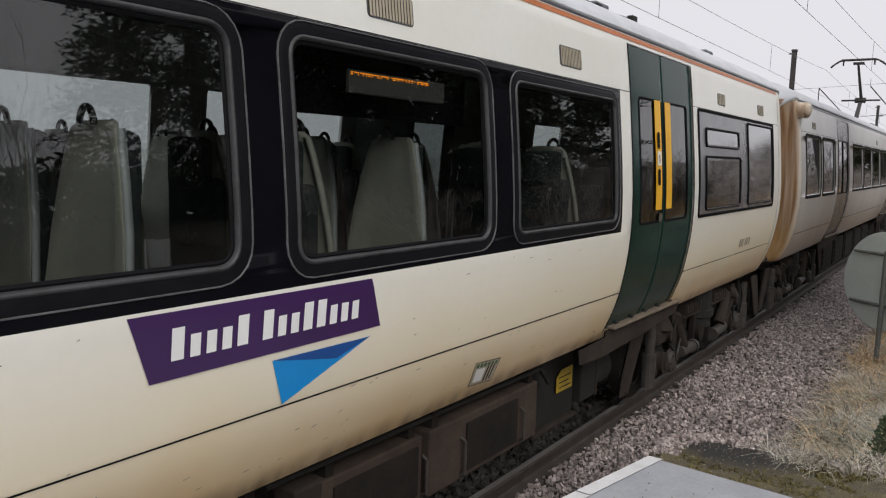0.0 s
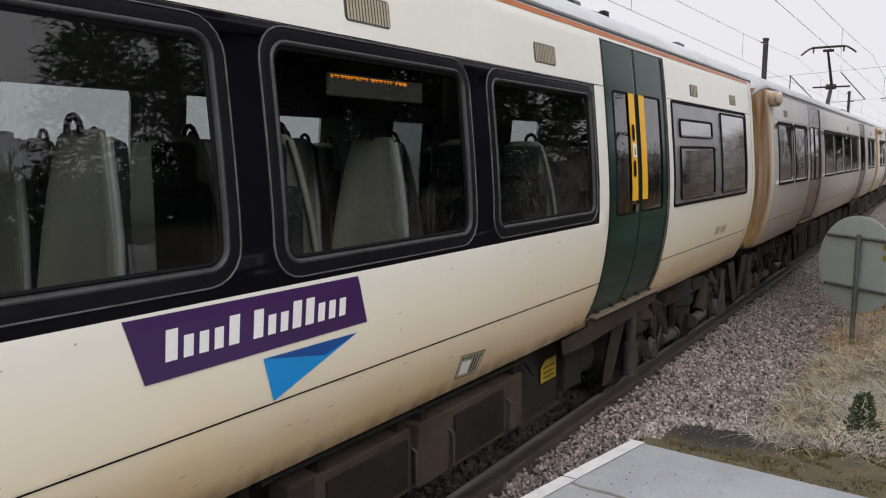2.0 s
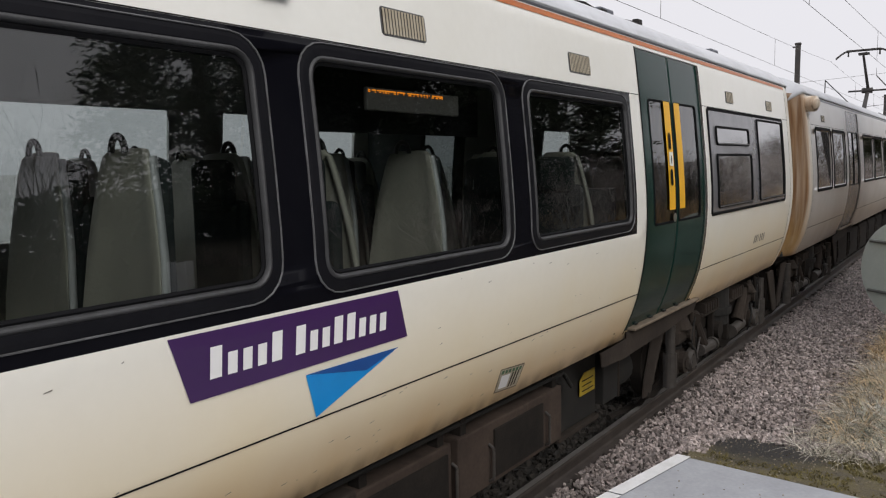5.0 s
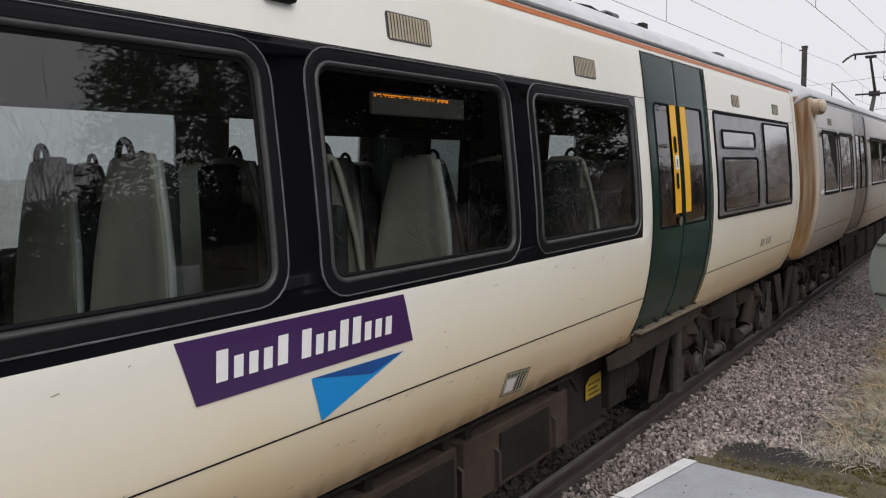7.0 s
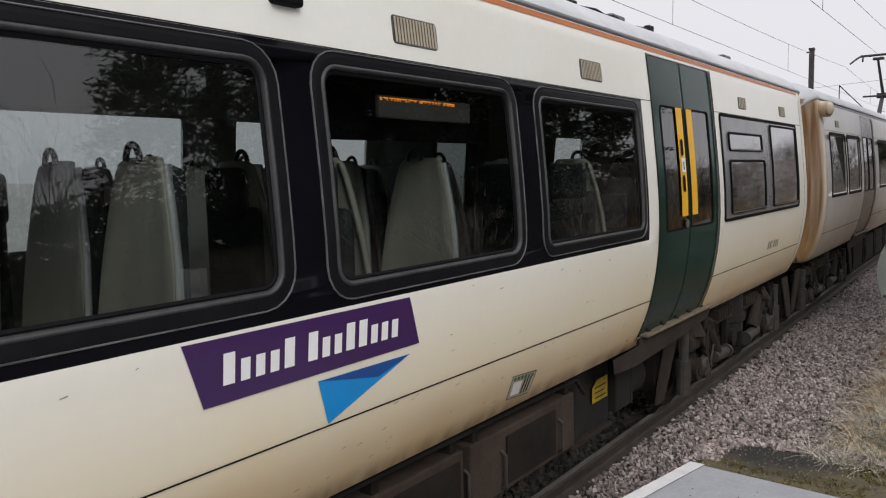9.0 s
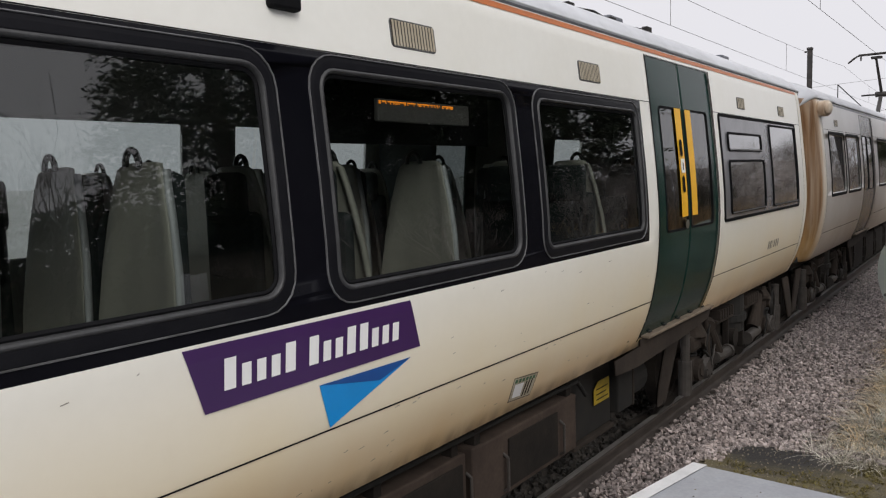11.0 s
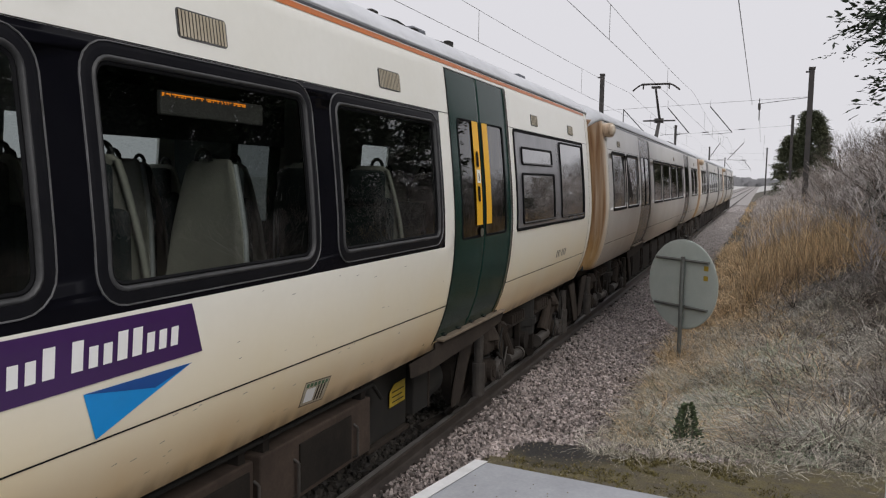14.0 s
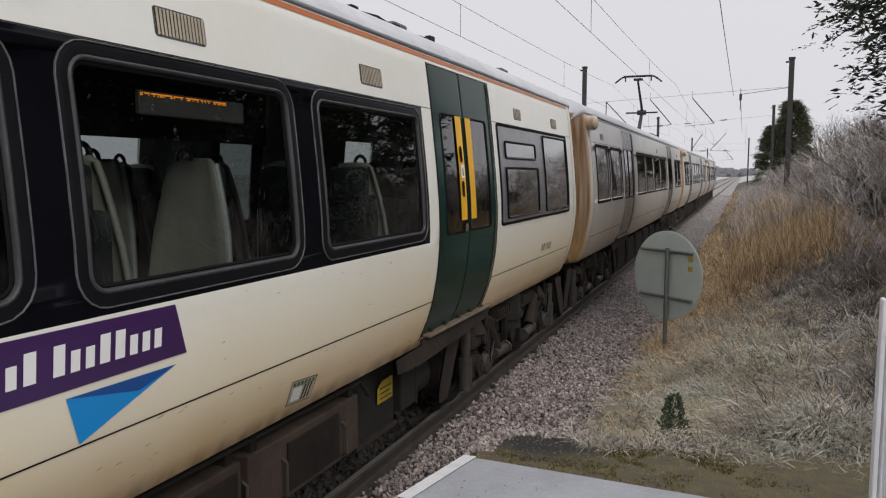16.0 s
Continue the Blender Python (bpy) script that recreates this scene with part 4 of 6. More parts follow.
rod((0.02, 12.20, 3.29), (0.055, 12.18, 3.288), 0.10, bm, 22, 0.06)
lampbox = part("exterior_camera_pod", bm, M_WHITE_END, car2, "off-white barrel-shaped pod on the carriage corner", smooth=True)
part("pod_bracket", box(-0.14, -0.02, 12.28, 12.52, 3.22, 3.33, 0.02), M_CEIL_IN, lampbox)
for k in (1, 2):
    copy_thing(car2, pose(CX, (c2a + c2b) / 2 + L * k, 0))

# underframe of the nearest carriage
skirt_box(car1, "equipment_case", 3.505, 4.822, 0.49, 0.893, -0.30, M_CASE, "brown equipment case with a dark hinged lid", doors=[(3.885, 4.52)])
skirt_box(car1, "equipment_case", 2.66, 3.49, 0.48, 0.87, -0.34, M_CASE, "brown equipment case", doors=[(2.74, 3.44)])
skirt_box(car1, "equipment_case", 0.9, 2.3, 0.46, 0.88, -0.33, M_CASE, "brown equipment case", doors=[(1.0, 1.6), (1.65, 2.2)])
skirt_box(car1, "equipment_case", -2.5, 0.8, 0.36, 0.88, -0.33, M_CASE, "brown equipment case", doors=[(-2.4, -1.2), (-1.1, 0.7)])
b = skirt_box(car1, "battery_case", 4.98, 5.76, 0.40, 0.92, -0.46, M_BLACK, "black case with a yellow warning plate")
bm = bmesh.new()
bm.faces.new([bm.verts.new((-0.435, y, z)) for y, z in ((5.40, 0.625), (5.68, 0.625), (5.68, 0.805), (5.48, 0.805), (5.40, 0.75))])
pl = part("warning_plate", bm, M_SIGN_Y, b, "yellow warning plate")
solid(pl, 0.004)
for k in range(3):
    part("text_bar", box(-0.4345, -0.432, 5.44, 5.65 - 0.03 * (k % 2), 0.655 + 0.042 * k, 0.664 + 0.042 * k), M_BLACK, pl)
part("side_case", box(-0.80, -0.40, 5.78, 6.09, 0.46, 0.93, 0.012), M_BLACK, b)
part("side_rim", box(-0.405, -0.39, 6.075, 6.10, 0.46, 0.93, 0.003), M_UNDER2, b)
part("lower_tray", box(-0.70, -0.42, 5.02, 5.74, 0.36, 0.40, 0.008), M_UNDER2, b)
part("air_pipe", pipe([(-0.34, 2.3, 0.97), (-0.33, 4.9, 0.96), (-0.36, 5.0, 0.9), (-0.36, 5.1, 0.8)], 0.016), M_BLACK, car1)
part("junction_box", box(-0.42, -0.27, 2.42, 2.60, 0.74, 0.93, 0.015), M_UNDER2, car1)
part("brake_reservoir", rod((-0.62, 5.85, 0.62), (-0.62, 6.5, 0.62), 0.19, None, 20), M_BLACK, car1)

def slanted(corners, out, material, name, parent, label=""):
    """A flat-cut vinyl on the skin between four (y, z) corners, or three."""
    bm = bmesh.new()
    n = 10
    if len(corners) == 3:
        corners = corners + [corners[2]]
    (a, b, c, d) = corners  # lower first, lower last, upper last, upper first
    rows = []
    for i in range(n + 1):
        s = i / n
        l = (a[0] + (d[0] - a[0]) * s, a[1] + (d[1] - a[1]) * s)
        r = (b[0] + (c[0] - b[0]) * s, b[1] + (c[1] - b[1]) * s)
        row = []
        for j in range(9):
            y, z = l[0] + (r[0] - l[0]) * j / 8, l[1] + (r[1] - l[1]) * j / 8
            row.append(bm.verts.new((skin(z, 1, out), y, z)))
        rows.append(row)
    for p, q in zip(rows[:-1], rows[1:]):
        for j in range(8):
            bm.faces.new([p[j], p[j + 1], q[j + 1], q[j]])
    return part(name, bm, material, parent, label)


# small recessed panel low on the side
ip = slanted([(3.688, 1.142), (3.968, 1.118), (3.962, 1.280), (3.664, 1.306)], 0.002, M_STEP, "inspection_panel", car1, "small worn data panel with a green heading")
slanted([(3.695, 1.150), (3.960, 1.128), (3.948, 1.272), (3.670, 1.300)], 0.004, M_VENT, "data_plate", ip)
M_GREENPRINT = mat("green_print", (0.05, 0.13, 0.06), 0.6)
for k in range(6):
    y = 3.685 + 0.043 * k
    slanted([(y, 1.268 - 0.004 * k), (y + 0.030, 1.265 - 0.004 * k), (y + 0.028, 1.289 - 0.004 * k), (y - 0.002, 1.292 - 0.004 * k)], 0.006, M_GREENPRINT, "heading_bar", ip)
slanted([(3.715, 1.165), (3.815, 1.158), (3.805, 1.248), (3.700, 1.256)], 0.006, M_LETTER, "label_block", ip)
for y in (3.835, 3.868, 3.902):
    slanted([(y, 1.148), (y + 0.016, 1.146), (y + 0.010, 1.248), (y - 0.006, 1.250)], 0.006, M_UNDER, "label_bar", ip)

# brand plate: purple slanted panel with white markings, blue fold below
logo = slanted([(1.513, 1.704), (2.690, 1.707), (2.607, 1.936), (1.426, 1.943)], 0.003, M_PURPLE, "brand_plate", car1, "purple slanted plate with white markings")
slanted([(2.134, 1.470), (2.134, 1.470), (2.627, 1.667), (2.050, 1.674)], 0.003, M_BLUE, "blue_fold", car1, "bright blue folded triangle")
slanted([(2.050, 1.674), (2.420, 1.606), (2.627, 1.667), (2.627, 1.667)], 0.0045, M_BLUE_DARK, "fold_shadow", car1, "deep blue upper fold")


# white bars of the marking's size on the plate: two groups, some taller
y = 1.590
for tall in (1, 0, 0, 0, 1, None, 1, 0, 0, 1, 1, 0, 0, 0):
    if tall is None:
        y += 0.045
        continue
    w = 0.050 if tall else 0.042
    part("marking_bar", panel([y, y + w], zcuts(1.770, 1.885 if tall else 1.852), None, 1, 0.006), M_LETTER, logo)
    y += w + 0.0255
for k, w in enumerate((0.05, 0.05, 0.02, 0.045, 0.045, 0.045)):
    part("number_bar", panel([9.12 + 0.085 * k, 9.12 + 0.085 * k + w], zcuts(1.535, 1.625), None, 1, 0.003), M_GREYTXT, car1)

rng = random.Random(31)
for k in range(80):
    y, z = rng.uniform(0.8, 5.5), 1.12 + 0.8 * rng.random() ** 1.5
    if 1.38 < y < 2.72 and z > 1.45 or 3.65 < y < 4.1 and z < 1.3:
        continue
    w = rng.uniform(0.006, 0.035)
    slanted([(y, z), (y + w, z + 0.004), (y + w, z + 0.008), (y, z + 0.003)], 0.002, M_GREYTXT, "scuff", car1)

# door buttons and marks
for y, z, r in ((6.235, 2.66, 0.034), (6.235, 2.36, 0.034)):
    part("door_control", pane(y - 0.03, y + 0.03, z - 0.07, z + 0.07, 0.028, 0.003), M_RUBBER, car1, "black door control oval")
part("notice", panel([6.20, 6.29], zcuts(2.455, 2.57), None, 1, 0.002), M_LETTER, car1, "small white door notice")
part("notice_mark", panel([6.235, 6.255], zcuts(2.475, 2.54), None, 1, 0.004), M_BLACK, car1)
part("door_lock", pane(6.255, 6.335, 1.985, 2.06, 0.036, 0.0), M_CHROME, car1, "round door lock plate")

# ---- inside the nearest carriage ----
def seat_shell():
    """Tapered high back, wide at the hips and narrow at the head, slightly bowed."""
    bm = bmesh.new()
    rows = []
    for z, hw, yb, th in ((0.36, 0.262, 0.00, 0.09), (0.55, 0.264, 0.012, 0.09), (0.80, 0.254, 0.03, 0.085), (1.02, 0.230, 0.05, 0.08), (1.20, 0.192, 0.065, 0.075), (1.32, 0.160, 0.075, 0.07), (1.385, 0.14, 0.085, 0.06), (1.41, 0.11, 0.10, 0.04)):
        row = []
        for j in range(9):
            u = -1 + j / 4
            row.append((u * hw, -yb - 0.018 + 0.02 * u * u * (abs(u) > 0.6), z))
        rows.append([bm.verts.new((x, -y, z)) for x, y, z in row])
    for a, b in zip(rows[:-1], rows[1:]):
        for j in range(8):
            bm.faces.new([a[j], a[j + 1], b[j + 1], b[j]])
    return bm, rows


st = thing("passenger_seat", (-0.42, 1.50, 1.16), "grey-shelled high-backed passenger seat with pale edge", "seat", "passenger seats")


def seat_parts(parent):
    o = Vector(parent.location)
    bm, _ = seat_shell()
    bmesh.ops.translate(bm, verts=bm.verts, vec=o)
    sh = part("shell", bm, M_SEATBACK, parent, smooth=True)
    solid(sh, 0.02, 0)
    outline = ((0.36, 0.262, 0.00), (0.55, 0.264, 0.012), (0.80, 0.254, 0.03), (1.02, 0.230, 0.05), (1.20, 0.192, 0.065), (1.32, 0.160, 0.075), (1.385, 0.14, 0.085))
    for s in (-1, 1):
        pts = [tuple(o + Vector((s * (hw + 0.002), y + 0.002, z))) for z, hw, y in outline]
        bm = bmesh.new()
        rr = []
        for x, y, z in pts:
            rr.append([bm.verts.new((x - s * 0.016, y + 0.0, z)), bm.verts.new((x + s * 0.010, y + 0.0, z)), bm.verts.new((x + s * 0.010, y + 0.026, z)), bm.verts.new((x - s * 0.016, y + 0.026, z))])
        for a, b in zip(rr[:-1], rr[1:]):
            for j in range(4):
                bm.faces.new([a[j], a[(j + 1) % 4], b[(j + 1) % 4], b[j]])
        bmesh.ops.recalc_face_normals(bm, faces=bm.faces)
        part("edge_trim", bm, M_SEATTRIM if s > 0 else M_SEATBACK, parent, "pale edge strip", smooth=True)
    bm = box(o.x - 0.20, o.x + 0.20, o.y + 0.07, o.y + 0.15, o.z + 0.42, o.z + 1.18, 0.035)
    part("back_cushion", bm, M_SEATFAB, parent)
    part("headrest", box(o.x - 0.15, o.x + 0.15, o.y + 0.11, o.y + 0.19, o.z + 1.12, o.z + 1.38, 0.04), M_SEATFAB, parent)
    part("seat_cushion", box(o.x - 0.22, o.x + 0.22, o.y + 0.06, o.y + 0.52, o.z + 0.36, o.z + 0.48, 0.04), M_SEATFAB, parent)
    part("pedestal", box(o.x - 0.08, o.x + 0.08, o.y + 0.12, o.y + 0.42, o.z, o.z + 0.36, 0.02), M_UNDER, parent)
    arc = [tuple(o + Vector((0.046 * math.cos(radians(a)) - 0.05, 0.085, 1.40 + 0.062 * math.sin(radians(a))))) for a in range(0, 181, 20)]
    part("grab_loop", pipe(arc, 0.013), M_HANDLE, parent, "black grab loop")


seat_parts(st)
for yrow in (-1.2, -0.3, 0.6, 1.50, 2.34, 3.17, 4.02, 4.86, 8.2, 9.2):
    for xs_ in (-0.42, -1.05, -1.88, -2.42):
        if (xs_, yrow) == (-0.42, 1.50):
            continue
        turned = yrow in (4.02, 4.86, 2.34)
        copy_thing(st, pose(xs_, yrow + (0.25 if turned else 0.0), 1.16, 0, 0, 180 if turned else 0))

# side destination display behind the glass
db = thing("destination_display", (-0.16, 2.83, 2.70), "slim grey destination display with an amber line of dots", "display")
part("case", box(-0.150, -0.125, 2.588, 3.306, 2.745, 2.848, 0.006), M_LEDBOX, db)
bm = bmesh.new()
rng = random.Random(4)
for k in range(74):
    if rng.random() < 0.16:
        continue
    y = 2.594 + 0.0078 * k
    for r_ in range(1 + (rng.random() < 0.35)):
        box(-0.1235, -0.1225, y, y + 0.006, 2.832 - 0.008 * r_, 2.838 - 0.008 * r_, 0, bm)
part("diode_row", bm, M_LED, db)
# bulkhead behind the display
part("header_panel", box(-0.30, -0.28, 2.16, 3.72, 2.652, 3.3), M_RUBBER, car1, "black header behind the display")
part("draught_screen", box(-1.05, -0.16, 5.42, 5.46, 1.16, 2.30, 0.01), M_SEATFAB, car1, "dark screen by the door")
part("draught_screen", box(2 * CX + 0.16, -2.0, 5.42, 5.46, 1.16, 3.25, 0.01), M_SEATFAB, car1, "dark screen by the door")
part("screen_post", rod((-1.05, 5.44, 1.16), (-1.05, 5.44, 3.3), 0.018, None, 10), M_YELLOW, car1)

# ---- roof cable and pantograph ----
cable = thing("roof_cable", (-0.42, 5.0, 3.66), "black cable clipped along the roof edge", "cable")
pts = [(-0.40 - 0.02 * math.sin(i * 1.9), 2.2 + 0.35 * i, 3.672 + 0.012 * math.sin(i * 2.3)) for i in range(13)]
part("cable_run", pipe(pts, 0.009), M_BLACK, cable)
for i in (2, 3, 5, 6, 8, 10, 12):
    x, y, z = pts[i]
    part("clip", box(x - 0.03, x + 0.03, y - 0.05, y + 0.05, 3.63, z + 0.03, 0.01), M_BLACK, cable)
for y in (8.6, 5.7):
    bm = box(-0.52, -0.40, y, y + 0.25, 3.63, 3.72, 0.02)
    part("roof_block", bm, M_GUTTER, cable)

pan = thing("pantograph", (CX, 28.6, 3.8), "raised black single-arm pantograph on the roof", "pantograph")
PY, PZT = 28.3, 5.93
part("base_frame", box(CX - 0.55, CX + 0.55, 28.0, 30.2, 3.86, 3.92, 0.01), M_MAST, pan)
for x in (-0.5, 0.5):
    for y in (28.1, 30.1):
        part("insulator", rod((CX + x, y, 3.74), (CX + x, y, 3.87), 0.06, None, 12), M_VENT, pan)
part("lower_arm", rod((CX, 28.6, 3.92), (CX, 29.5, 4.72), 0.075, None, 12, 0.06), M_MAST, pan)
part("cross_tube", rod((CX - 0.58, 29.5, 4.76), (CX + 0.58, 29.5, 4.76), 0.03, None, 10), M_MAST, pan)
bm = rod((CX - 0.16, 29.45, 4.76), (CX + 0.16, 29.45, 4.76), 0.09, None, 12)
part("elbow", bm, M_MAST, pan)
part("upper_arm", rod((CX + 0.02, 29.5, 4.78), (CX - 0.02, PY, PZT - 0.08), 0.05, None, 10, 0.035), M_MAST, pan)
head = [(CX + 0.82 * u, PY, PZT + 0.03 - (0.36 * max(0, abs(u) - 0.62) ** 1.3 * 2.1)) for u in [i / 12 - 1 for i in range(25)]]
part("collector_head", pipe(head, 0.030), M_MAST, pan)
part("collector_strip", box(CX - 0.5, CX + 0.5, PY - 0.14, PY - 0.08, PZT + 0.01, PZT + 0.06, 0.01), M_MAST, pan)
part("head_yoke", box(CX - 0.16, CX + 0.16, PY - 0.08, PY + 0.08, PZT - 0.12, PZT - 0.04, 0.02), M_MAST, pan)
for s_ in (-1, 1):
    part("head_spring", rod((CX + s_ * 0.45, PY, PZT - 0.14), (CX + s_ * 0.45, PY, PZT + 0.02), 0.025, None, 8), M_MAST, pan)
part("roof_lead", pipe([(-1.9, 24.6, 3.74), (-1.9, 24.6, 4.75), (-1.4, 27.2, 3.98)], 0.014), M_BLACK, pan)

# ---- overhead line ----
def mast(x, y, z0, top, w=0.24, name="line_mast"):
    """Rolled steel H-section mast with a cap plate and a small top bracket."""
    m = thing(name, (x, y, z0), "dark steel overhead line mast", "mast", "overhead line masts")
    bm = box(x - w / 2, x + w / 2, y - w / 2, y - w / 2 + 0.03, z0 - 0.4, top)
    box(x - w / 2, x + w / 2, y + w / 2 - 0.03, y + w / 2, z0 - 0.4, top, 0, bm)
    box(x - 0.015, x + 0.015, y - w / 2 + 0.03, y + w / 2 - 0.03, z0 - 0.4, top - 0.02, 0, bm)
    part("section", bm, M_MAST, m)
    part("cap", box(x - w / 2 - 0.03, x + w / 2 + 0.03, y - w / 2 - 0.03, y + w / 2 + 0.03, top, top + 0.12, 0.02), M_MAST, m)
    part("bracket", box(x - w / 2 - 0.16, x - w / 2, y - 0.05, y + 0.05, top - 0.14, top - 0.06, 0.01), M_MAST, m)
    return m


RIGHT_MASTS = [(4.25, 41.5, 1.7, 8.05), (4.6, 76.5, 1.9, 8.6), (2.9, 150.0, 0.6, 8.8), (3.2, 215.0, 0.4, 9.0)]
LEFT_MASTS = [(-7.0, 46.8, -0.3, 8.85), (-7.0, 89.6, -0.3, 8.75), (-7.0, 150.0, -0.3, 9.0), (-7.0, 215.0, -0.3, 9.0)]
for x, y, z0, top in RIGHT_MASTS + LEFT_MASTS:
    mast(x, y, z0, top)


def span(name, label, lines, r=0.010):
    ob = thing(name, lines[0][0], label, "overhead wire")
    for pts in lines:
        part("wire", pipe(pts, r, None, 5), M_WIRE, ob)
    return ob


def sag(x, z, dz, y0, y1, n=12):
    return [(x, y0 + (y1 - y0) * i / n, z - dz * 4 * (i / n) * (1 - i / n)) for i in range(n + 1)]


CONTACT = []
STATIONS = [-18.0, 44.0, 88.0, 150.0, 215.0, 300.0]
for cx, zc, zm in ((CX, 5.97, 7.35), (CX - 3.45, 6.10, 7.45)):
    lines = [[(cx, y, zc) for y in (-18, 40, 100, 300)]]
    for a, b in zip(STATIONS[:-1], STATIONS[1:]):
        lines.append(sag(cx, zm, 0.55, a, b))
        for k in range(1, 5):
            f = k / 5
            y = a + (b - a) * f
            lines.append([(cx, y, zc), (cx, y, zm - 0.55 * 4 * f * (1 - f))])
    CONTACT.append(span("contact_line", "overhead contact wire with catenary and droppers", lines, 0.0065))
lines = [sag(1.60, 6.55, 0.15, -18, 43.0), sag(1.95, 6.55, 0.2, 43.0, 82), sag(2.3, 7.2, 0.3, 82, 150)]
rw = span("return_wire", "single overhead return conductor with a hanging insulator", lines, 0.011)
part("support_arm", rod((4.25, 41.5, 6.72), (1.95, 43.0, 6.60), 0.014, None, 6), M_MAST, rw)
part("insulator_stem", rod((1.95, 43.0, 5.75), (1.95, 43.0, 6.9), 0.02, None, 6), M_MAST, rw)
part("insulator", rod((1.95, 43.0, 6.30), (1.95, 43.0, 6.62), 0.07, None, 10), M_MAST, rw)
for ya_, yb_, xr, zr, fr_ in ((41.5, 46.8, 4.25, 6.75, ()), (76.5, 89.6, 4.6, 7.8, (0.98, 0.70, 0.38)), (150.0, 150.0, 2.9, 6.7, (0.8, 0.4)), (150.0, 150.0, 2.9, 7.9, (0.6,))):
    a, b = Vector((xr, ya_, zr)), Vector((-7.0, yb_, zr))
    ob = span("head_span", "cross-track span wire with insulators", [[tuple(a), tuple(b)]], 0.008)
    for f in fr_:
        p, d = a + (b - a) * f, (b - a).normalized() * 0.45
        part("insulator", rod(p - d, p + d, 0.05, None, 8), M_MAST, ob)
for k, (x0, y, dx) in enumerate(((-1.40, 58.0, 1.55), (-4.35, 58.0, 1.55), (-2.2, 90.0, -1.2), (0.25, 90.0, -1.6), (-1.2, 150.0, 1.5), (-4.6, 150.0, 1.5))):
    up = 7.9 if y < 60 else 6.9
    arm = part("registration_arm", rod((x0, y, up), (x0 + dx, y, up - 1.85), 0.035, None, 8), M_MAST, CONTACT[k % 2], "thin raked registration arm")
    part("dropper", rod((x0, y, up - 0.05), (x0, y, up + 0.5), 0.012, None, 6), M_MAST, arm)
    part("steady", rod((x0 + dx, y, up - 1.85), (x0 - dx * 0.3, y, up - 2.0), 0.014, None, 6), M_MAST, arm)

# ---- platform ----
PH = 0.915
edge = [(0.10, -30.0), (0.14, 0.0), (0.72, 3.28), (0.84, 3.93)]
far_end = [(3.6, 3.78), (9.0, 3.45), (9.0, -30.0)]
pl = thing("platform", (2, 0, 0), "grey paved station platform end with a white edge", "platform", kind="structure")


def slab(outline, z0, z1, name, material, parent=None, label="", bevel=0.0):
    bm = bmesh.new()
    lo = [bm.verts.new((x, y, z0)) for x, y in outline]
    hi = [bm.verts.new((x, y, z1)) for x, y in outline]
    n = len(outline)
    bm.faces.new(hi)
    bm.faces.new(lo[::-1])
    for i in range(n):
        bm.faces.new([lo[i], lo[(i + 1) % n], hi[(i + 1) % n], hi[i]])
    bmesh.ops.recalc_face_normals(bm, faces=bm.faces)
    if bevel:
        bmesh.ops.bevel(bm, geom=[ed for ed in bm.edges if all(v.co.z > z1 - 0.001 for v in ed.verts)], offset=bevel, segments=2, affect="EDGES")
    return part(name, bm, material, parent, label)


slab(edge[::1] + far_end, 0.72, PH, "paving", M_SLAB, pl, "grey platform paving", 0.012)
slab([(x + 0.10, y - 0.1) for x, y in edge] + [(8.9, 3.25), (8.9, -29.9)], -0.2, 0.72, "platform_wall", M_CONC, pl)
bm = bmesh.new()
for (xa, ya_), (xb, yb_) in zip(edge[:-1], edge[1:]):
    bm.faces.new([bm.verts.new(p) for p in ((xa + 0.012, ya_, PH + 0.004), (xa + 0.085, ya_, PH + 0.004), (xb + 0.085, yb_ - 0.012, PH + 0.004), (xb + 0.012, yb_ - 0.012, PH + 0.004))])
wl = part("white_edge", bm, M_EDGE, pl, "worn white edge line")
solid(wl, 0.003, 1)

crack = [(0.745, 3.25), (0.86, 3.222), (1.00, 3.226), (1.14, 3.205), (1.40, 3.19), (1.75, 3.13)]
bm = bmesh.new()
for (xa, ya_), (xb, yb_) in zip(crack[:-1], crack[1:]):
    wa = 0.010
    bm.faces.new([bm.verts.new(p) for p in ((xa, ya_ - wa, PH + 0.002), (xb, yb_ - wa, PH + 0.002), (xb, yb_ + wa, PH + 0.002), (xa, ya_ + wa, PH + 0.002))])
ob = part("filled_crack", bm, M_CONC, pl, "dark dirt-filled crack")
solid(ob, 0.0015, 1)
rngp = np.random.default_rng(51)
specks = [(x, y, PH) for x, y in zip(rngp.uniform(0.75, 3.4, 260), rngp.uniform(1.2, 3.75, 260)) if x > 0.25 + 0.18 * y]
stones("platform_litter", specks, 0.0055, M_LITTER, "small leaves and grit on the platform")

# old mossy slab beyond the platform's end, black at its trackside corner
bm = bmesh.new()
ramp = [(0.72, 3.90, 0.70), (0.69, 4.4, 0.665), (0.60, 4.9, 0.61), (0.63, 5.22, 0.575), (0.80, 5.40, 0.56), (1.05, 5.44, 0.555), (1.40, 5.52, 0.55), (1.8, 5.50, 0.555), (2.6, 5.62, 0.58), (3.9, 5.6, 0.60), (3.9, 3.70, 0.74)]
n_r = len(ramp)
lo = [bm.verts.new((x - (0.42 if x < 1 else 0.0), y + (0.30 if y > 5 else 0.0), -0.2)) for x, y, z in ramp]
mid_in = [bm.verts.new((x, y, z)) for x, y, z in ramp]
top = bm.faces.new(mid_in)
for i in range(n_r):
    bm.faces.new([lo[i], lo[(i + 1) % n_r], mid_in[(i + 1) % n_r], mid_in[i]])
bmesh.ops.recalc_face_normals(bm, faces=bm.faces)
